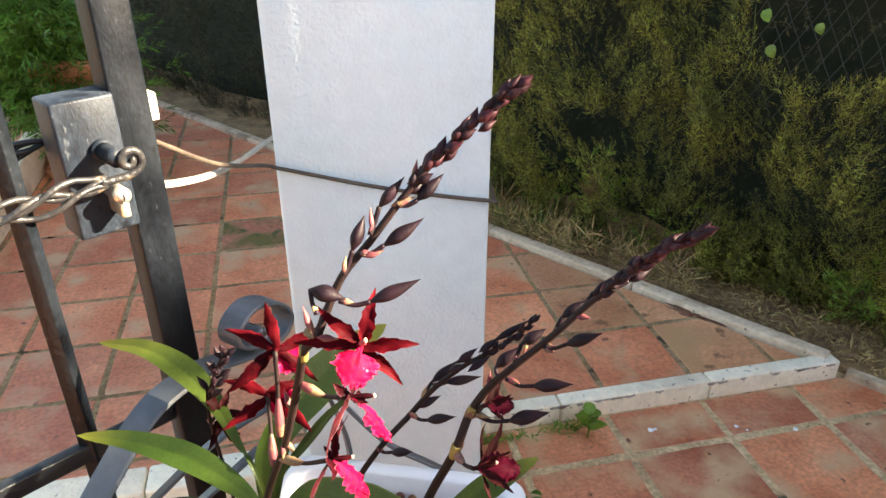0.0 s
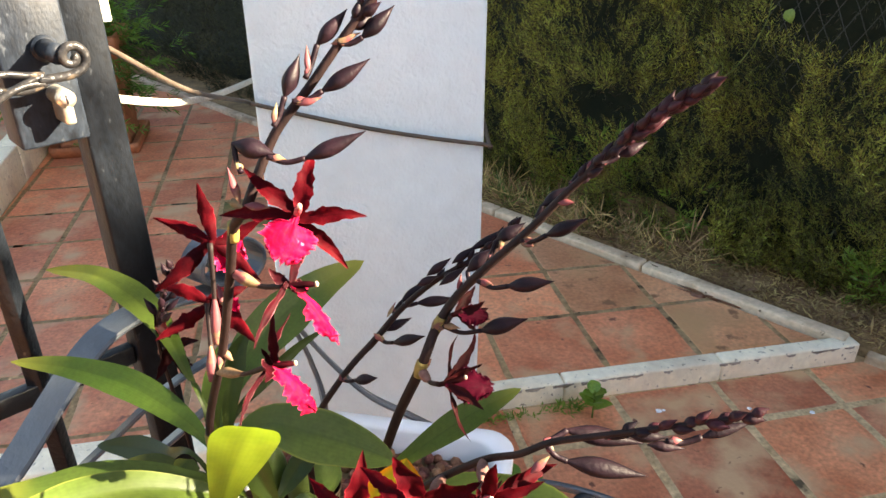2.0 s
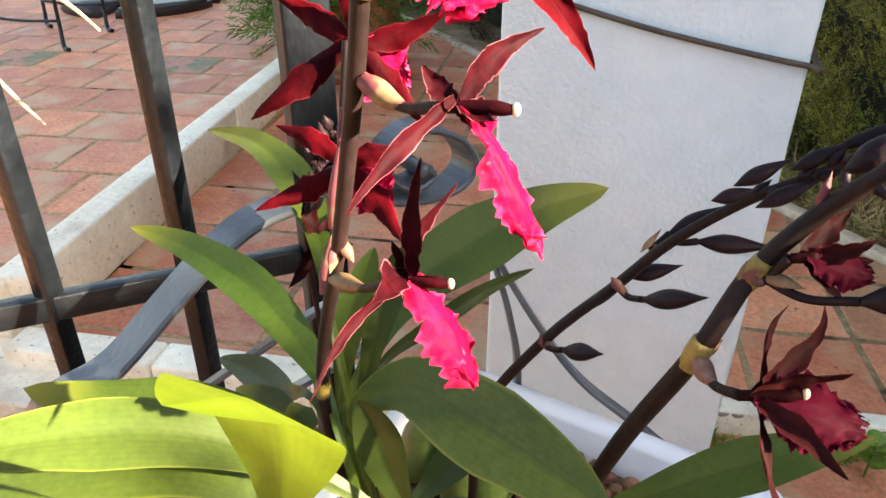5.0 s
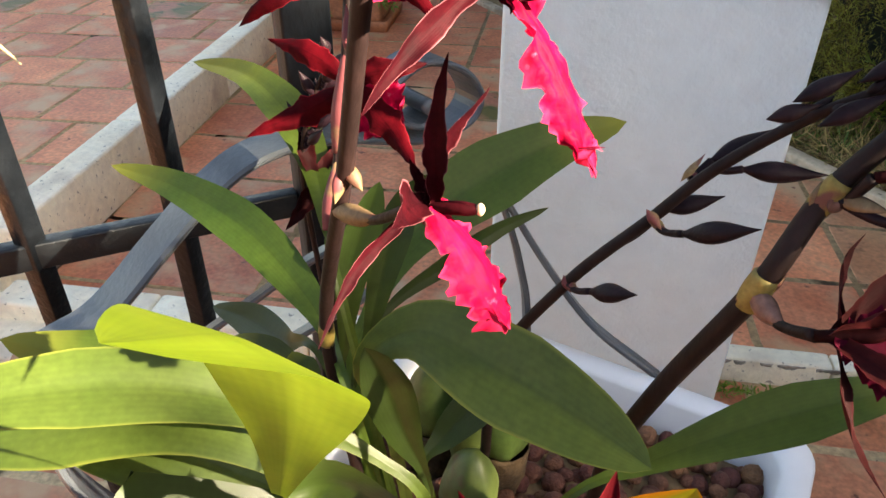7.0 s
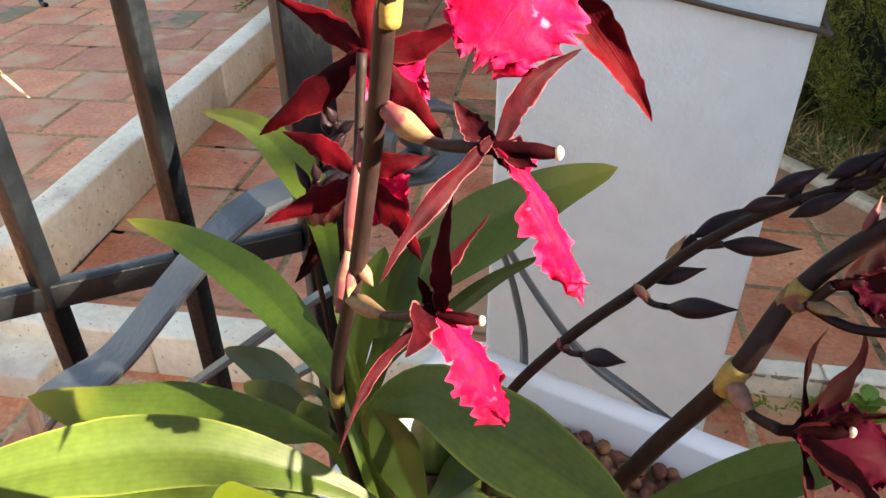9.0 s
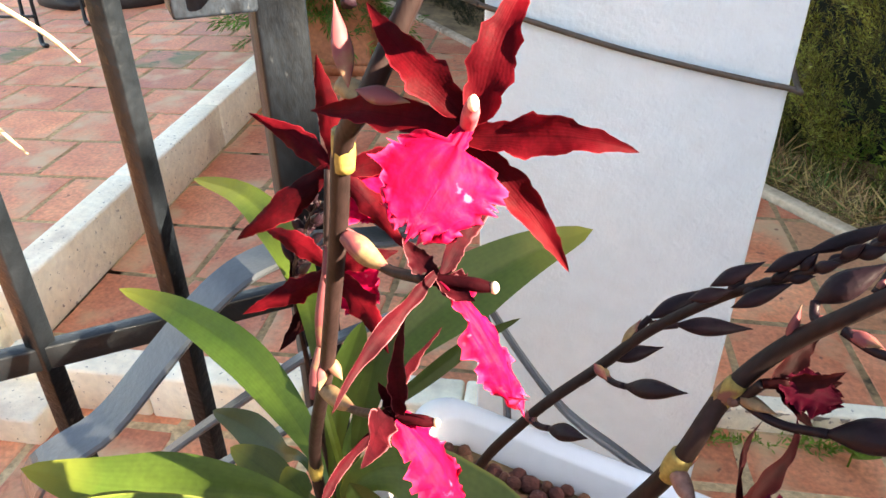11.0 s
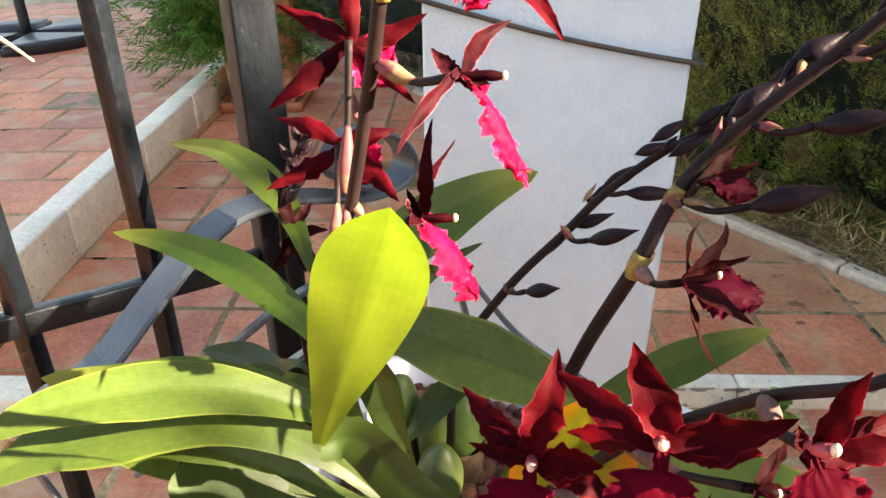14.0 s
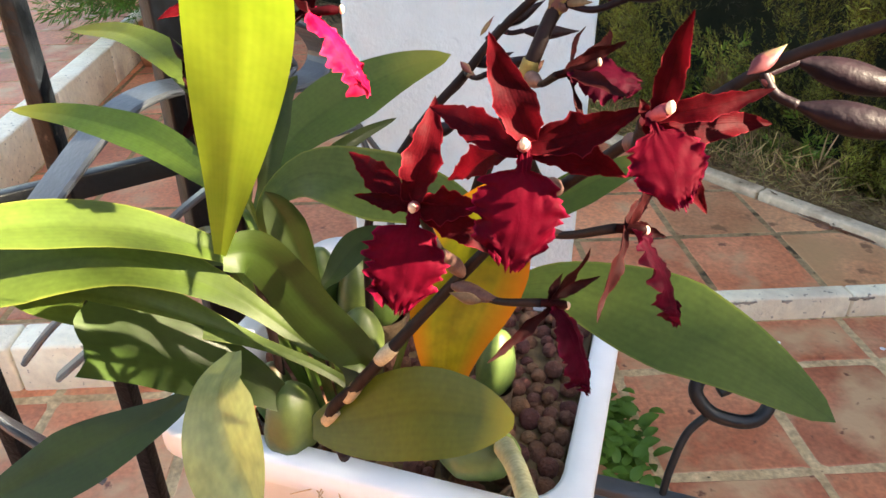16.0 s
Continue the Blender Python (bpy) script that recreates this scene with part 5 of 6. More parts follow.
bud(spike_low, (0.1591, 0.3056, 0.9311), (0.1868, 0.3093, 0.9382), 0.0055, (0.143, 0.305, 0.929))
bud(spike_low, (0.1230, 0.3090, 0.9300), (0.1441, 0.3060, 0.9300), 0.0065, (0.113, 0.312, 0.926))
bud(spike_low, (0.0950, 0.3340, 0.9105), (0.1420, 0.3350, 0.8980), 0.0100, (0.0830, 0.3250, 0.907))
bud(spike_low, (0.0940, 0.3210, 0.9000), (0.1410, 0.3170, 0.8910), 0.0100, (0.0850, 0.3235, 0.909))
bud(spike_low, (0.1327, 0.3040, 0.9278), (0.1524, 0.3028, 0.9256), 0.005, None)
flower((-0.055, 0.386, 1.0165), (19.4, -29.4), [((-0.044, 0.398, 1.052), 0.15), ((-0.101, 0.382, 1.0155), 0.105), ((-0.0155, 0.384, 1.0185), 0.135), ((-0.081, 0.389, 1.0455), 0.13), ((-0.0275, 0.381, 0.984), 0.11)], (208, 0.0300, 0.0310), (-0.0505, 0.3775, 1.0265), M_PETAL, M_LIPPINK, 1, "open crimson flower with a frilled hot-pink lip", (-0.094, 0.397, 1.020))
flower((-0.131, 0.450, 0.966), (19.4, -29.4), [((-0.136, 0.454, 1.009), 0.125), ((-0.171, 0.459, 0.981), 0.12), ((-0.172, 0.435, 0.940), 0.12), ((-0.098, 0.467, 0.978), 0.14), ((-0.099, 0.444, 0.939), 0.11)], (128, 0.0275, 0.0250), (90, 0.0023), M_PETAL, M_LIPPINK, -1, "crimson flower seen with its back turned", (-0.129, 0.4265, 0.900))
flower((-0.146, 0.464, 0.910), (19.4, -29.4), [((-0.183, 0.469, 0.925), 0.13), ((-0.183, 0.448, 0.889), 0.13), ((-0.120, 0.479, 0.920), 0.18), ((-0.107, 0.440, 0.890), 0.12)], (130, 0.0275, 0.0250), (90, 0.0026), M_PETAL, M_LIPPINK, -1, "crimson flower seen with its back turned", (-0.139, 0.431, 0.864))
flower((-0.065, 0.392, 0.968), (19.4, -29.4), [((-0.0585, 0.437, 0.980), 0.10), ((-0.078, 0.398, 0.975), 0.24), ((-0.0815, 0.349, 0.955), 0.065), ((-0.057, 0.399, 0.962), 0.40), ((-0.052, 0.388, 0.966), 0.30)], ((-0.0415, 0.391, 0.928), 0.0130), (-0.0485, 0.392, 0.969), M_PETALPINK, M_LIPPINK, 2, "crimson and pink flower with a hanging frilled lip", (-0.102, 0.406, 0.967))
flower((-0.083, 0.395, 0.906), (21.6, -33.5), [((-0.077, 0.409, 0.939), 0.085), ((-0.074, 0.390, 0.951), 0.075), ((-0.090, 0.398, 0.918), 0.22), ((-0.0815, 0.360, 0.919), 0.17), ((-0.1025, 0.354, 0.885), 0.045)], ((-0.058, 0.392, 0.871), 0.0215), (-0.0680, 0.396, 0.9075), M_PETALPINK, M_LIPPINK, 2, "crimson and pink flower with a hanging frilled lip", (-0.131, 0.426, 0.877))
flower((0.028, 0.413, 0.879), (18.4, -28.9), [((0.036, 0.456, 0.885), 0.075), ((0.049, 0.466, 0.884), 0.065), ((0.044, 0.386, 0.851), 0.075), ((0.052, 0.386, 0.877), 0.11), ((0.050, 0.419, 0.897), 0.17)], ((0.0615, 0.417, 0.8735), 0.0240), (0.042, 0.413, 0.885), M_PETALDARK, M_LIPDARK, 2, "small dark maroon half-open flower", (0.010, 0.441, 0.869))
flower((0.036, 0.449, 0.912), (18.4, -28.9), [((0.059, 0.461, 0.911), 0.15), ((0.056, 0.452, 0.921), 0.16), ((0.050, 0.442, 0.899), 0.15), ((0.048, 0.470, 0.925), 0.15)], ((0.058, 0.456, 0.906), 0.0150), (70, 0.0067), M_PETALDARK, M_LIPDARK, 2, "dark maroon half-open flower", (0.0218, 0.452, 0.900))
flower((-0.0225, 0.317, 0.858), (9.2, -28.0), [((-0.0165, 0.3255, 0.8945), 0.19), ((-0.0515, 0.330, 0.874), 0.16), (-80, 0.0223, 0.15), (95, 0.0239, 0.28), ((0.0100, 0.322, 0.834), 0.15)], ((-0.0267, 0.3000, 0.8225), 0.0300), (-0.0225, 0.3105, 0.8600), M_PETAL, M_LIPRED, 1, "open crimson flower with a dark red lip", (-0.012, 0.370, 0.797))
flower((0.015, 0.300, 0.889), (9.2, -28.0), [((0.0082, 0.2950, 0.9250), 0.19), ((-0.0195, 0.3120, 0.8980), 0.16), ((0.0495, 0.299, 0.9040), 0.17), ((-0.0175, 0.316, 0.8655), 0.12), ((0.0530, 0.3105, 0.8740), 0.14)], ((0.0132, 0.2836, 0.8550), 0.0280), (0.0150, 0.2945, 0.8925), M_PETAL, M_LIPRED, 1, "open crimson flower with a frilled dark red lip", (0.028, 0.358, 0.848))
flower((0.049, 0.289, 0.904), (9.2, -28.0), [((0.0580, 0.2780, 0.9325), 0.14), ((0.0785, 0.2862, 0.9177), 0.12), ((0.0960, 0.322, 0.8870), 0.11), ((0.0775, 0.3085, 0.8598), 0.12), (-30, 0.0061, 0.3)], (165, 0.0270, 0.0210), (0.0535, 0.2835, 0.9095), M_PETAL, M_LIPRED, 1, "open crimson flower turned aside", (0.052, 0.345, 0.875))
flower((0.0533, 0.3316, 0.847), (9.2, -28.0), [(27, 0.0271, 0.11), (36, 0.0219, 0.12), (-156, 0.0369, 0.1), (98, 0.0167, 0.17)], ((0.0762, 0.334, 0.8045), 0.0140), (98, 0.0115), M_PETALDARK, M_LIPDARK, 2, "small maroon flower with a ragged hanging lip", (0.011, 0.365, 0.827))
flower((0.0285, 0.3390, 0.806), (9.2, -28.0), [(27, 0.0287, 0.11), (57, 0.0241, 0.12), (-129, 0.0377, 0.09), (20, 0.0134, 0.17)], ((0.0462, 0.3350, 0.7630), 0.0220), (100, 0.0111), M_PETALDARK, M_LIPDARK, 2, "small maroon flower with a ragged hanging lip", (-0.016, 0.371, 0.790))
flower((-0.230, 0.568, 0.803), (8.6, -30.3), [(-30, 0.0361, 0.17), (20, 0.0255, 0.17), (100, 0.0297, 0.17), (160, 0.0340, 0.17), (200, 0.0382, 0.17)], (150, 0.0297, 0.0127), (90, 0.0042), M_PETALDARK, M_PETALDARK, 2, "withered dark brown flower", (-0.249, 0.582, 0.780))
for k in range(13):
    q = k / 12
    c = Vector((-0.241, 0.5712, 0.815)).lerp(Vector((-0.2150, 0.5700, 0.8770)), q)
    d = Vector((0.4 + 0.9 * math.sin(k * 2.4), 0.5 * math.cos(k * 2.4), 0.9)).normalized()
    bud(spike_old, tuple(c + d * 0.003), tuple(c + d * (0.026 - 0.010 * q)), 0.0062, tuple(c))
bract(spike_tall, (-0.1258, 0.4156, 0.8864), (-0.1262, 0.4252, 0.9002))
bract(spike_tall, (-0.1173, 0.4200, 0.8908), (-0.1274, 0.4233, 0.9010))
bract(spike_tall, (-0.1146, 0.4145, 0.9361), (-0.1201, 0.4225, 0.9504))
bract(spike_tall, (-0.0948, 0.4057, 0.9625), (-0.1049, 0.4074, 0.9705))
bract(spike_right, (0.0180, 0.4460, 0.8760), (0.0066, 0.4400, 0.8660))
bract(spike_right, (0.0200, 0.4530, 0.9060), (0.0190, 0.4490, 0.8950))
bract(spike_right, (0.0370, 0.4560, 0.9240), (0.0385, 0.4600, 0.9390))
bract(spike_right, (0.0500, 0.4480, 0.9410), (0.0620, 0.4380, 0.9400))
bract(spike_tall, (-0.0448, 0.4055, 1.0903), (-0.0466, 0.4131, 1.1047))
bract(spike_tall, (-0.0637, 0.3928, 1.0664), (-0.0622, 0.3987, 1.0776))
bract(spike_tall, (-0.0339, 0.4134, 1.1053), (-0.0176, 0.4161, 1.1104))
bract(spike_tall, (-0.0521, 0.3982, 1.0766), (-0.0376, 0.3999, 1.0798))
bract(spike_tall, (-0.0194, 0.4198, 1.1174), (-0.0164, 0.4274, 1.1318))
bract(spike_tall, (-0.0857, 0.3862, 1.0229), (-0.0931, 0.3958, 1.0410))
bract(spike_tall, (-0.0839, 0.3862, 1.0229), (-0.0689, 0.3853, 1.0212))
bract(spike_right, (0.0770, 0.4480, 0.9700), (0.0860, 0.4400, 0.9705))
bract(spike_right, (0.0990, 0.4460, 1.0000), (0.1100, 0.4400, 1.0020))
bract(spike_right, (0.1150, 0.4440, 1.0190), (0.1210, 0.4480, 1.0310))
bract(spike_right, (0.0640, 0.4560, 0.9580), (0.0690, 0.4640, 0.9720))
bract(spike_thin, (-0.0632, 0.5097, 0.8119), (-0.0581, 0.5066, 0.8048))
bract(spike_thin, (-0.0314, 0.5058, 0.8566), (-0.0237, 0.5035, 0.8492))
bract(spike_thin, (-0.0203, 0.5065, 0.8713), (-0.0134, 0.5157, 0.8803))
bract(spike_low, (0.0005, 0.3417, 0.8018), (-0.0140, 0.3414, 0.8049))
bract(spike_low, (0.0735, 0.2949, 0.9156), (0.0836, 0.3004, 0.9223))
tip_buds(spike_tall, (-0.0249, 0.4167, 1.1109), (-0.0048, 0.4211, 1.1342), 7, 0.014)
tip_buds(spike_tall, (-0.0048, 0.4211, 1.1342), (0.0164, 0.4240, 1.1542), 7, 0.014)
tip_buds(spike_tall, (0.0164, 0.4240, 1.1542), (0.0336, 0.4263, 1.1707), 7, 0.014)
tip_buds(spike_tall, (0.0336, 0.4263, 1.1707), (0.0444, 0.4267, 1.1782), 7, 0.014)
tip_buds(spike_right, (0.1087, 0.4482, 1.0110), (0.1332, 0.4408, 1.0405), 10, 0.014)
tip_buds(spike_right, (0.1332, 0.4408, 1.0405), (0.1527, 0.4333, 1.0620), 10, 0.014)
tip_buds(spike_right, (0.1527, 0.4333, 1.0620), (0.1732, 0.4234, 1.0809), 10, 0.014)
tip_buds(spike_thin, (0.0170, 0.5183, 0.8988), (0.0424, 0.5145, 0.9174), 5, 0.012)
tip_buds(spike_thin, (0.0424, 0.5145, 0.9174), (0.0620, 0.5120, 0.9346), 5, 0.012)
tip_buds(spike_thin, (0.0620, 0.5120, 0.9346), (0.0786, 0.5107, 0.9534), 5, 0.012)
tip_buds(spike_low, (0.1180, 0.3100, 0.9290), (0.1500, 0.3000, 0.9445), 6, 0.012)
tip_buds(spike_low, (0.1500, 0.3000, 0.9445), (0.1780, 0.2930, 0.9570), 6, 0.011)
bulb((-0.153, 0.452, 0.635), (0.014, 0.016, 0.026), 20)
bulb((-0.132, 0.429, 0.635), (0.018, 0.022, 0.030), -10)
bulb((-0.149, 0.554, 0.660), (0.017, 0.020, 0.034), 5)
bulb((-0.117, 0.549, 0.655), (0.016, 0.022, 0.036), 0)
bulb((-0.100, 0.560, 0.655), (0.020, 0.024, 0.034), 0)
bulb((-0.002, 0.500, 0.640), (0.014, 0.020, 0.030), -15)
bulb((-0.006, 0.423, 0.632), (0.026, 0.020, 0.018), 10)
bulb((-0.106, 0.511, 0.640), (0.018, 0.020, 0.030), 30)
stub((0.011, 0.413, 0.645), (0.027, 0.325, 0.700))


# ---- garden edge: grass, litter, fence, weeds ----
def tuft_place(rg):
    a = rg.uniform(-0.45, 0.35) if rg.uniform() < 0.85 else rg.uniform(0.3, 0.8)
    f = np.array(GK0 + GD * a + GN * rg.uniform(0.08, 0.22))
    f[2] = 0.03
    return f, np.array([rg.normal() * 0.35, rg.normal() * 0.35, 1.0]), rg.uniform(0.5, 1.2)


sprig_cloud("dry_grass", 330, tuft_place, 0.10, M_STRAW, 21, "dry straw-coloured grass along the garden kerb", "grass", leaves=8, blade=(0.022, 2.0), droop=0.9)
sprig_cloud("grass", 120, tuft_place, 0.085, M_GRASS, 22, "long green grass along the garden kerb", "grass", leaves=8, blade=(0.026, 2.0), droop=0.8)


def litter_place(rg):
    f = np.array(GK0 + GD * rg.uniform(-0.4, 2.6) + GN * rg.uniform(0.055, 0.30))
    f[2] = 0.034 + 0.02 * rg.uniform()
    return f, np.array([rg.normal(), rg.normal(), 0.12]), rg.uniform(0.6, 1.3)


sprig_cloud("leaf_litter", 3200, litter_place, 0.035, M_LITTER, 23, "dry brown needles and leaf litter on the soil", "leaf litter", leaves=3, blade=(0.08, 2.0), droop=0.05)


def herb_place(rg):
    k = rg.randint(0, 6)
    a, o, z = [(0.10, 0.30, 0.12), (0.28, 0.27, 0.18), (0.33, 0.3, 0.24), (1.25, 0.22, 0.16), (1.33, 0.24, 0.24), (0.62, 0.28, 0.12)][k]
    f = np.array(GK0 + GD * (a + rg.normal() * 0.06) + GN * (o + rg.normal() * 0.03))
    f[2] = max(0.04, z + rg.normal() * 0.06)
    return f, np.array([rg.normal() * 0.6, -0.4 + rg.normal() * 0.5, 0.8]), rg.uniform(0.6, 1.1)


sprig_cloud("weeds", 170, herb_place, 0.085, M_WEED, 24, "fresh green feathery weeds at the foot of the hedge", "weeds", leaves=12, blade=(0.10, 1.0))

# chain-link fence inside the hedge
fence = thing("chain_link_fence", "grey-green chain-link fence half grown over by the hedge", "fence", at=tuple(HB + GD * 0.9 - GN * 0.02))
bm = bmesh.new()
for k in range(-8, 30):
    for s in (1, -1):
        a0 = 0.2 + 0.055 * k
        pts = []
        for j in range(0, 23):
            z = 0.62 + 0.05 * j
            a = a0 + s * 0.0275 * j - (0.6 if s > 0 else 0)
            if 0.75 < a < 1.4:
                p = HB + GD * a + GN * (0.12 + 0.003 * s * (-1) ** j)
                pts.append((p.x, p.y, z, 0.0014))
        if len(pts) > 2:
            tube(bm, pts, len(pts) * 2, 4, True)
part("mesh", bm, M_WIRE, fence)


def broad_leaf(bm, c, way, up, L, W):
    n = 8
    s = Vector(way).cross(Vector(up)).normalized()
    rows = []
    for k in range(n + 1):
        q = k / n
        w = W / 2 * math.sin(math.pi * min(1, 0.08 + 0.92 * q) ** 0.75) ** 0.8
        o = Vector(c) + Vector(way) * (L * q) + Vector(up) * (0.35 * L * q * (1 - q) * 1.4)
        rows.append([bm.verts.new(o + s * (u * w) + Vector(up) * (0.22 * w * abs(u))) for u in (-1, -0.5, 0, 0.5, 1)])
    for a, b in zip(rows, rows[1:]):
        for j in range(4):
            bm.faces.new((a[j], a[j + 1], b[j + 1], b[j]))


seedling = thing("seedling", "small bright green seedling growing at the kerb joint", "plant", at=(0.378, 1.405, 0.0))
rs = random.Random(4)
for k in range(7):
    bm = bmesh.new()
    g = k * 2.4
    tilt = 0.25 + 0.5 * (k / 6)
    w = Vector((math.cos(g), math.sin(g), tilt)).normalized()
    broad_leaf(bm, (0.378, 1.405, 0.03 + 0.008 * k), w, Vector((0, 0, 1)), 0.05 - 0.003 * k, 0.036)
    part("leaf", bm, M_WEED, seedling)
bm = bmesh.new()
tube(bm, [(0.378, 1.405, -0.005, 0.0022), (0.378, 1.405, 0.03, 0.002), (0.378, 1.405, 0.085, 0.0014)], 8, 6)
part("stem", bm, M_WEED, seedling)


def joint_weed(rg):
    k = rg.randint(0, 4)
    c = [(0.335, 1.435), (0.30, 1.43), (0.19, 1.40), (0.12, 1.385)][k]
    return np.array([c[0] + rg.normal() * 0.02, c[1] + rg.normal() * 0.008, 0.0]), np.array([rg.normal() * 0.6, -0.3, 0.9]), rg.uniform(0.5, 1)


sprig_cloud("weeds", 60, joint_weed, 0.05, M_WEED, 31, "tiny weeds in the joint under the kerb", "weeds", leaves=7, blade=(0.12, 1.0))
patch = thing("weed_patch", "low dark green weeds beside the pillar", "weeds", at=(0.20, 1.1, 0.0))
for k in range(170):
    bm = bmesh.new()
    c = (0.193 + rs.gauss(0, 0.022), 1.05 + rs.gauss(0, 0.06), 0.003 + rs.uniform(0, 0.05))
    g = rs.uniform(0, 6.3)
    broad_leaf(bm, c, Vector((math.cos(g), math.sin(g), 0.3)).normalized(), Vector((0, 0, 1)), rs.uniform(0.02, 0.04), rs.uniform(0.015, 0.025))
    part("leaf", bm, M_FERN, patch)

# a tiny sprout and pale roots among the pellets
sprout = thing("sprout", "tiny pale green sprout among the clay pellets", "sprout", at=(0.012, 0.452, 0.60))
for k in range(9):
    bm = bmesh.new()
    g = k * 0.7
    broad_leaf(bm, (0.012, 0.452, 0.602 + 0.001 * k), Vector((math.cos(g), math.sin(g), 0.5)).normalized(), Vector((0, 0, 1)), 0.009, 0.0032)
    part("leaf", bm, M_LEAFDRY, sprout)
for k in range(7):
    bm = bmesh.new()
    x, y = -0.105 + rs.uniform(-0.01, 0.02), 0.405 + rs.uniform(-0.012, 0.012)
    tube(bm, [(x, y, 0.606, 0.0005), (x + rs.uniform(-0.008, 0.008), y - 0.007, 0.603, 0.0005), (x + rs.uniform(-0.014, 0.014), y - 0.014, 0.600, 0.0003)], 8, 5)
    part("root", bm, M_RING, orchid)

# paint drops and a rusty puddle stain
for x, y, r in ((0.549, 1.433, 0.009), (0.563, 1.436, 0.005), (0.781, 1.447, 0.006), (0.805, 1.432, 0.0035), (0.934, 1.435, 0.007)):
    bm = bmesh.new()
    lathe(bm, (x, y, 0.0005), [(r, 0), (r * 0.8, 0.0012), (0.0001, 0.0016)], 9)
    for v in bm.verts:
        v.co.x += 0.3 * (v.co.x - x) * math.sin(v.co.y * 900)
    tagged(part("paint_drop", bm, M_PAINTSPOT), "white dried paint drop on the tiles", "paint drop", "paint drops")
bm = bmesh.new()
ol = []
for k in range(40):
    g = 2 * math.pi * k / 40
    r = 0.5 + 0.28 * math.sin(3 * g + 1) + 0.16 * math.sin(7 * g) + 0.1 * math.sin(11 * g + 2)
    c = Vector((0.80, 1.925, 0)) + GD * (0.14 * r * math.cos(g)) + GN * (0.032 * r * math.sin(g))
    ol.append((c.x, c.y))
slab(bm, ol, Z_COURT + 0.0022, Z_COURT + 0.0032)
tagged(part("stain", bm, M_RUST), "wet rust-brown stain on the court tiles", "stain")

# twining weed with heart-shaped leaves in the hedge
vine = thing("bindweed", "pale green bindweed with heart-shaped leaves in the hedge", "climber", at=tuple(HB + GD * 0.75))
VB = HB + GD * 0.80 - GN * 0.14
bm = bmesh.new()
tube(bm, [(*(VB + GD * -0.1 + Vector((0, 0, 0.62))), 0.0016), (*(VB + Vector((0, 0, 0.74))), 0.0016), (*(VB + GD * 0.05 + Vector((0, 0, 0.86))), 0.0014), (*(VB + GD * 0.04 + Vector((0, 0, 0.99))), 0.0012)], 30, 6)
part("stem", bm, M_GRASS, vine)
for da, dz, L in ((0.07, 0.98, 0.036), (0.10, 0.89, 0.036), (0.21, 0.96, 0.03)):
    bm = bmesh.new()
    broad_leaf(bm, VB + GD * da + Vector((0, 0, dz)), Vector((0.2, -0.3, -0.85)).normalized(), -GN, L, L * 0.85)
    part("leaf", bm, M_WEED, vine)

# ---- the court beyond the gate ----
tp = thing("terracotta_planter", "tall square terracotta planter on a clay saucer", "planter", at=(-1.69, 3.31, Z_COURT))


def square_rings(c, prof, az):
    bm = bmesh.new()
    rings = [[bm.verts.new(Vector((c[0], c[1], c[2] + z)) + Matrix.Rotation(radians(az), 3, "Z") @ Vector((x, y, 0))) for x, y in rounded(w, w, min(0.02, w * 0.2), 3)] for w, z in prof]
    for a, b in zip(rings, rings[1:]):
        for j in range(len(a)):
            bm.faces.new((a[j], a[(j + 1) % len(a)], b[(j + 1) % len(a)], b[j]))
    bm.faces.new(rings[0][::-1]), bm.faces.new(rings[-1])
    return bm


part("body", square_rings((-1.69, 3.31, Z_COURT + 0.03), [(0.31, 0), (0.31, 0.03), (0.30, 0.035), (0.335, 0.43), (0.365, 0.44), (0.37, 0.50), (0.345, 0.505), (0.33, 0.47)], 14), M_TERRA, tp)
part("saucer", square_rings((-1.69, 3.31, Z_COURT), [(0.38, 0), (0.395, 0.03), (0.395, 0.05), (0.375, 0.05), (0.365, 0.03)], 14), M_TERRA, tp)


def fern_place(rg):
    r = abs(rg.normal()) * 0.16
    g = rg.uniform(0, 6.28)
    out = np.array([math.cos(g), math.sin(g), 0])
    f = np.array([-1.80, 3.22, 0.64]) + out * r * np.array([1.15, 0.9, 0]) + np.array([0, 0, rg.uniform(-0.28, 0.26) - r * 0.4])
    return f, out + np.array([0, 0, rg.uniform(-0.6, 0.7)]), 1.0


sprig_cloud("fern", 2600, fern_place, 0.10, M_FERN, 41, "feathery light green fern spilling from the terracotta planter", "fern", leaves=14, blade=(0.07, 1.0), droop=0.5)
trunk = thing("tree", "grey tree trunk rising behind the fern", "tree", at=(-2.3, 4.3, 0.05))
bm = bmesh.new()
tube(bm, [(-2.25, 4.3, 0.0, 0.09), (-2.28, 4.3, 0.7, 0.075), (-2.34, 4.3, 1.3, 0.065), (-2.36, 4.32, 2.4, 0.05)], 16, 14)
part("trunk", bm, M_BARK, trunk)


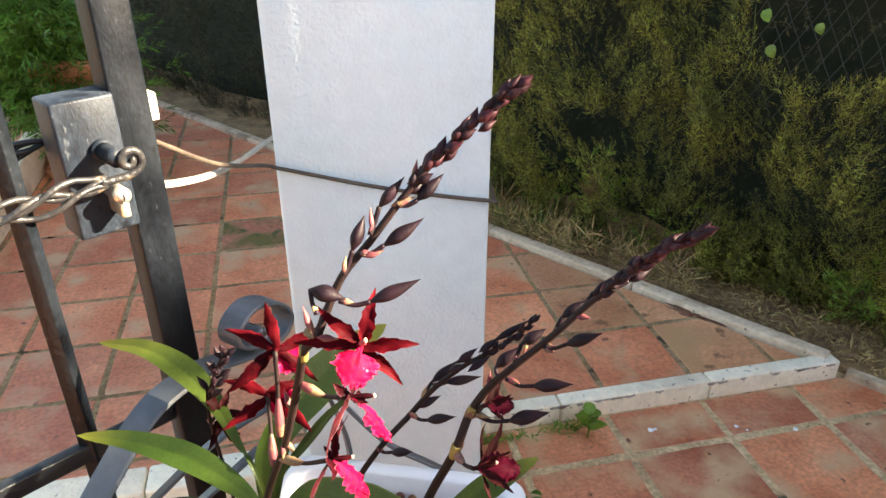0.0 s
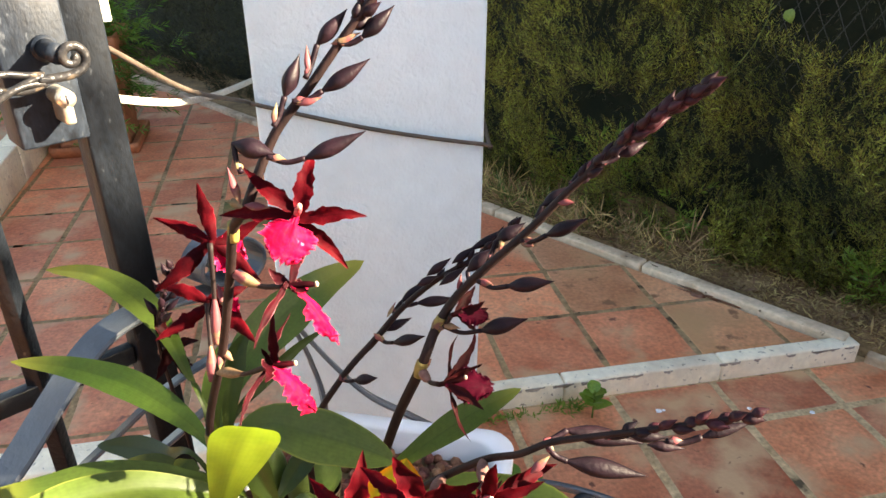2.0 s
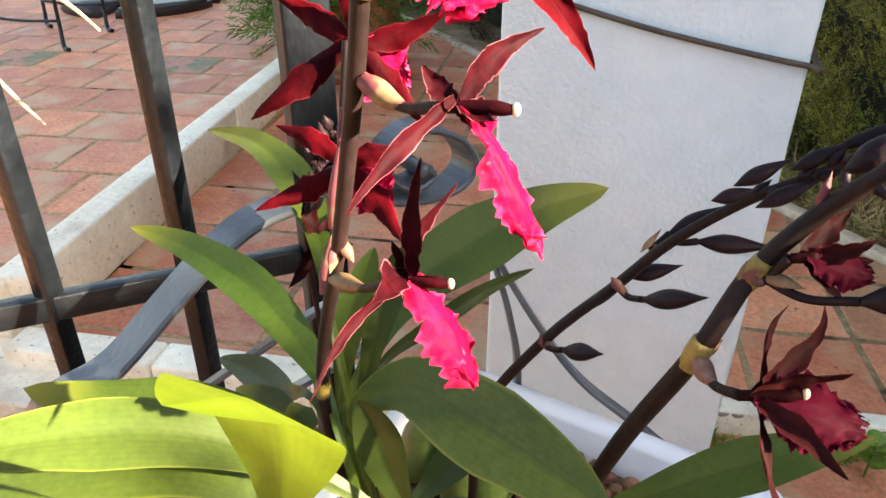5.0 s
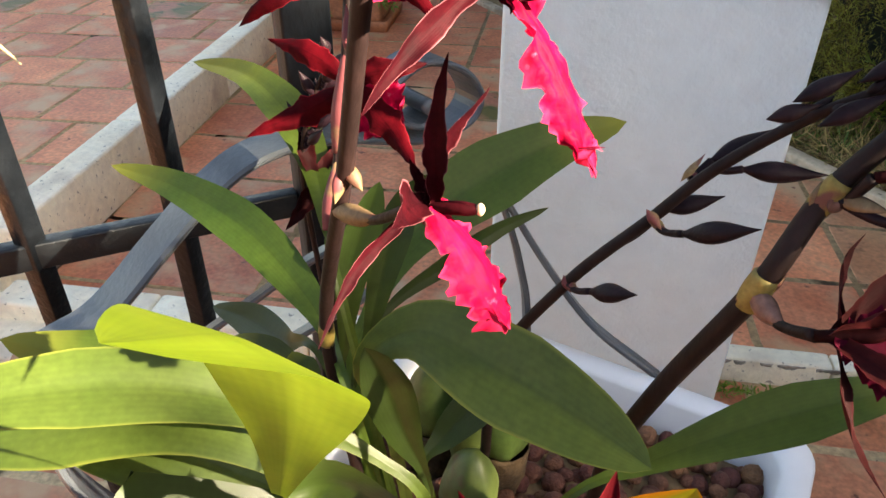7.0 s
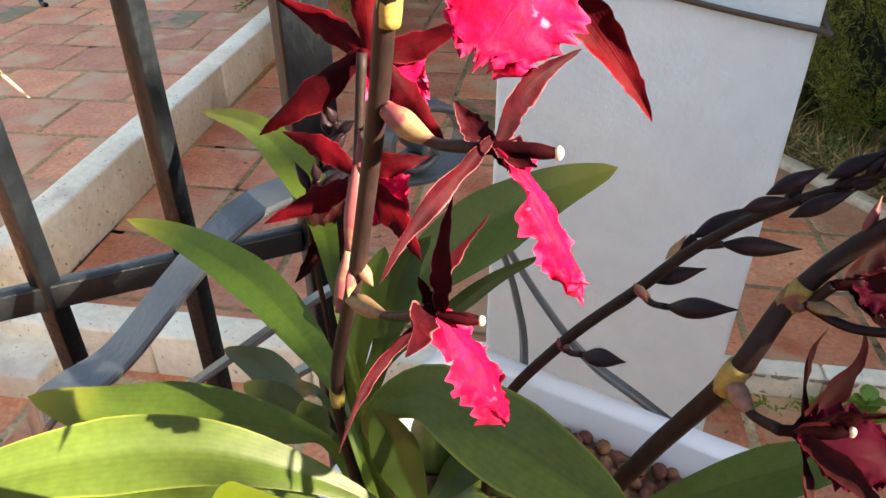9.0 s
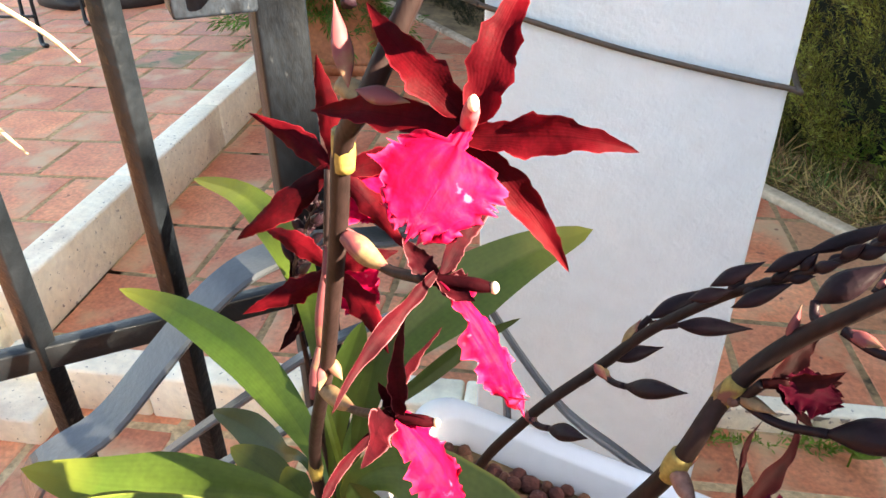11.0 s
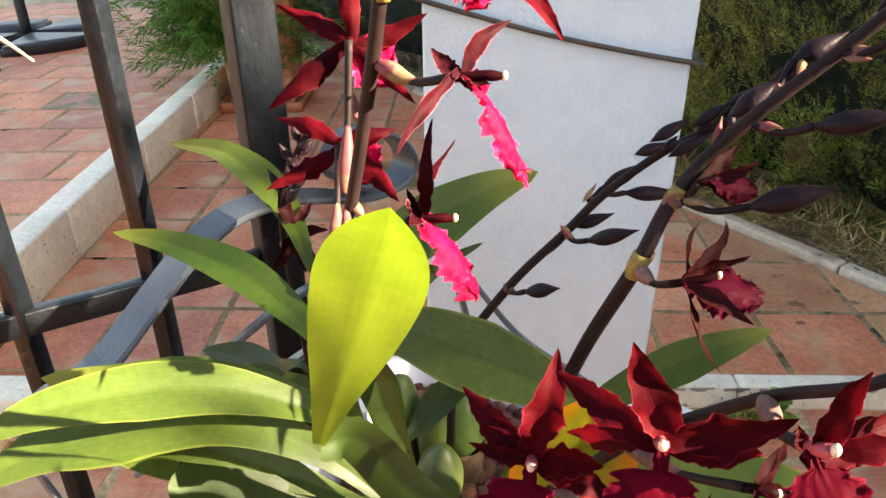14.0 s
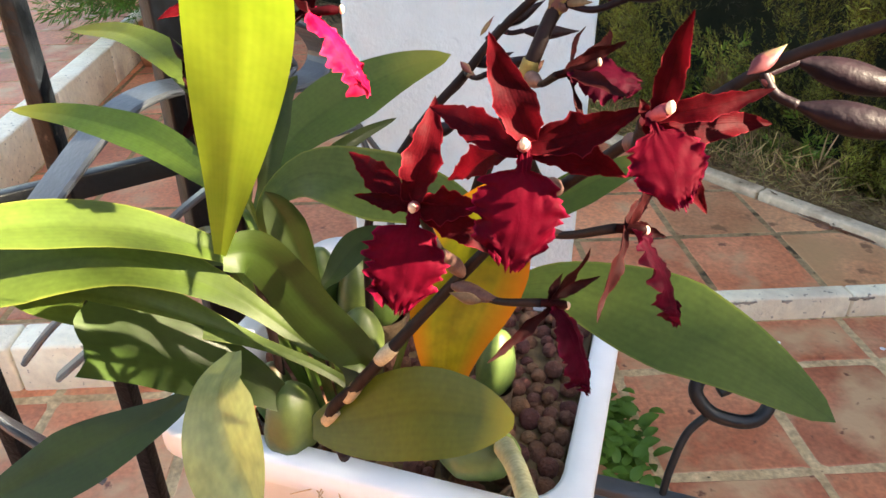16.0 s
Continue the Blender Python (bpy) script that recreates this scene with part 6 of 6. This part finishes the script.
# umbrella base on the terrace
base = thing("umbrella_base", "black plastic segmented parasol base on the terrace", "parasol base", at=(-3.43, 3.72, Z_TERR))
for k in range(4):
    bm = bmesh.new()
    ol = [(0.02, 0.02)] + [(0.46 * math.cos(radians(g)), 0.46 * math.sin(radians(g))) for g in range(4, 88, 7)]
    R = Matrix.Rotation(radians(90 * k + 20), 3, "Z")
    pts = [R @ Vector((x, y, 0)) for x, y in ol]
    slab(bm, [(-3.43 + p.x, 3.72 + p.y) for p in pts], Z_TERR, Z_TERR + 0.055)
    bmesh.ops.bevel(bm, geom=[e for e in bm.edges if all(v.co.z > Z_TERR + 0.05 for v in e.verts)], offset=0.015, segments=2, affect="EDGES")
    part("slab", bm, M_BLACK, base)
bm = bmesh.new()
tube(bm, [(-3.43, 3.72, Z_TERR, 0.03), (-3.43, 3.72, Z_TERR + 0.3, 0.03), (-3.43, 3.72, Z_TERR + 0.9, 0.028)], 4, 14)
part("pole", bm, M_BLACK, base)
# iron chair foot
chair = thing("iron_chair", "black wrought iron chair on the terrace", "chair", at=(-3.1, 2.75, Z_TERR))
for x0, y0 in ((-2.93, 2.66), (-3.35, 2.60), (-3.05, 3.05), (-3.42, 3.0)):
    bm = bmesh.new()
    tube(bm, [(x0 + 0.05, y0 - 0.02, Z_TERR + 0.012, 0.011), (x0, y0, Z_TERR + 0.02, 0.011), (x0 - 0.03, y0 + 0.03, Z_TERR + 0.12, 0.009), (x0 - 0.01, y0 + 0.02, Z_TERR + 0.43, 0.009)], 20, 8)
    part("leg", bm, M_IRON, chair)
for a, b in (((-2.95, 2.68), (-3.37, 2.62)), ((-3.08, 3.07), (-3.44, 3.02))):
    bm = bmesh.new()
    tube(bm, [(*a, Z_TERR + 0.13, 0.007), ((a[0] + b[0]) / 2, (a[1] + b[1]) / 2, Z_TERR + 0.12, 0.007), (*b, Z_TERR + 0.13, 0.007)], 10, 8)
    part("stretcher", bm, M_IRON, chair)
bm = bmesh.new()
box(bm, (-3.2, 2.84, Z_TERR + 0.445), (0.46, 0.44, 0.03), 8, 0.01)
part("seat", bm, M_IRON, chair)
# bare pale twigs beside the gate
twig = thing("twig", "dry pale twig leaning through the gate bars", "twig", at=(-0.9, 0.8, 0.8))
bm = bmesh.new()
tube(bm, [(-0.69, 0.847, 0.842, 0.0016), (-0.745, 0.86, 0.865, 0.0028), (-0.82, 0.86, 0.90, 0.0033), (-0.92, 0.85, 0.96, 0.0036), (-1.1, 0.82, 1.0, 0.004)], 24, 8)
part("stem", bm, M_RING, twig)
bm = bmesh.new()
tube(bm, [(-0.791, 0.821, 0.722, 0.0014), (-0.84, 0.83, 0.745, 0.0028), (-0.92, 0.84, 0.80, 0.0033), (-1.05, 0.83, 0.93, 0.0036)], 24, 8)
part("branch", bm, M_RING, twig)
# wall added out of view, facing the gate, to cut sky light on the pillar
bm = bmesh.new()
box(bm, (0.6, -2.3, 0.85), (9.0, 0.25, 1.7), KAZ, 0.01)
tagged(part("wall_skyblock", bm, M_BLOCKWALL), "unseen pale wall added across the path to hold back sky light", "wall", kind="structure")
# low white block left of the gate, in place of a sunlit floor patch
bm = bmesh.new()
box(bm, (-1.45, 0.93, 0.03), (0.6, 0.2, 0.07), KAZ, 0.008)
tagged(part("step", bm, M_KERB), "low white block standing in for sunlit floor below the terrace", "step", kind="structure")


# ---- paving, tile by tile ----
def clip(poly, region):
    out = poly
    for (x1, y1), (x2, y2) in zip(region, region[1:] + region[:1]):
        src, out = out, []
        for p, q in zip(src, src[1:] + src[:1]):
            sp = (x2 - x1) * (p[1] - y1) - (y2 - y1) * (p[0] - x1)
            sq = (x2 - x1) * (q[1] - y1) - (y2 - y1) * (q[0] - x1)
            if sp >= 0:
                out.append(p)
            if sp * sq < 0:
                u = sp / (sp - sq)
                out.append((p[0] + (q[0] - p[0]) * u, p[1] + (q[1] - p[1]) * u))
        if not out:
            return []
    return out


def tile_mesh(outline, name, seed=0):
    """A tile: its uneven outline at the base, a softened upper edge; top at z = 0."""
    rg = random.Random(seed)
    pts = []
    for (x0, y0), (x1, y1) in zip(outline, outline[1:] + outline[:1]):
        long = math.dist((x0, y0), (x1, y1)) > 0.1
        for q in (0.0, 0.06, 0.35, 0.65, 0.94) if long else (0.0,):
            k = 0.0045 if q == 0.0 else 0.0018
            pts.append((x0 + (x1 - x0) * q + rg.uniform(-k, k), y0 + (y1 - y0) * q + rg.uniform(-k, k)))
    n = len(pts)
    c = np.mean(pts, axis=0)
    ring = lambda s, z: [(c[0] + (x - c[0]) * s, c[1] + (y - c[1]) * s, z) for x, y in pts]
    V = ring(1.0, -0.012) + ring(1.0, -0.0022) + ring(0.972, 0.0)
    Fc = [(k * n + i, k * n + (i + 1) % n, (k + 1) * n + (i + 1) % n, (k + 1) * n + i) for k in range(2) for i in range(n)]
    Fc.append(tuple(range(2 * n, 3 * n)))
    me = bpy.data.meshes.new(name)
    me.from_pydata(V, [], Fc)
    me.update()
    return me


def pave(parent, region, origin, az, pitch, joint, z, material, keep, bond=0.0, seed=1):
    rg = random.Random(seed)
    ca, sa = math.cos(radians(az)), math.sin(radians(az))
    ux, uy = (ca, sa), (-sa, ca)
    h = (pitch - joint) / 2
    shared = [tile_mesh([(-h, -h), (h, -h), (h, h), (-h, h)], "tile", k) for k in range(6)]
    for me in shared:
        me.materials.append(material)
    for i in range(-40, 41):
        for j in range(-40, 41):
            a, b = i * pitch, j * pitch + (bond * pitch if i % 2 else 0)
            cx, cy = origin[0] + ux[0] * a + uy[0] * b, origin[1] + ux[1] * a + uy[1] * b
            if not keep(cx, cy):
                continue
            quad = [(cx + ux[0] * s + uy[0] * t, cy + ux[1] * s + uy[1] * t) for s, t in ((-h, -h), (h, -h), (h, h), (-h, h))]
            cut = clip(quad, region)
            if len(cut) < 3:
                continue
            dz = z + rg.uniform(-0.0004, 0.0009)
            if len(cut) == 4 and all(math.dist(p, q) < 1e-6 for p, q in zip(cut, quad)):
                ob = new("tile", rg.choice(shared))
                ob.matrix_world = pose(cx, cy, dz, rg.uniform(-0.15, 0.15), rg.uniform(-0.15, 0.15), az + rg.uniform(-0.5, 0.5))
            else:
                me = tile_mesh([(p[0] - cx, p[1] - cy) for p in cut], "tile_cut", i * 100 + j)
                me.materials.append(material)
                ob = new("tile", me)
                ob.matrix_world = pose(cx, cy, dz)
            ob.parent = parent
            if any(math.dist((cx, cy), p) < 0.15 for p in ((-0.84, 2.44), (-3.0, 2.6), (-2.2, 2.8))):
                ob.material_slots[0].link = "OBJECT"
                ob.material_slots[0].material = M_MOSS
            elif parent == court and (Vector((cx, cy, 0)) - GK0).dot(GD) > 0.25 and (GK0 - Vector((cx, cy, 0))).dot(GN) < 0.30:
                ob.material_slots[0].link = "OBJECT"
                ob.material_slots[0].material = M_MUD


court_region = xy(kp(-1.70, 0.05), kp(0.775, 0.05), GK0 - GD * 2.6, T0 + TD * 3.5 - TN * 0.004)
tb = kp(0.14, 0.05)
pave(court, court_region, (tb.x + 0.135 * E_.x + 0.135 * F_.x, tb.y + 0.135 * E_.y + 0.135 * F_.y), KAZ, 0.269, 0.014, Z_COURT, M_TILE,
     lambda x, y: -2.9 < x < 1.4 and y < 4.3, 0.0, 2)
low_region = xy(kp(-3.4, -3.9), kp(2.4, -3.9), kp(2.4, -0.004), kp(-3.4, -0.004))
pave(ground, low_region, (0.607 + 0.04, 1.47 - 0.236), KAZ, 0.283, 0.018, 0.0, M_TILE_DULL, lambda x, y: -3.0 < x < 2.3 and y > -2.2 and (x > -1.7 or y < 0.5), 0.0, 3)
terr_region = xy(T0 + TN * 0.094 + TD * 0.01, T0 + TN * 0.094 + TD * 5.5, T0 + TN * 4.5 + TD * 5.5, T0 + TN * 4.5 + TD * 0.01)
tq = T0 + TN * 0.2 + TD * 0.2
pave(terrace, terr_region, (tq.x, tq.y), TAZ, 0.262, 0.014, Z_TERR, M_TILE, lambda x, y: x > -4.6 and 0.6 < y < 4.9, 0.5, 4)
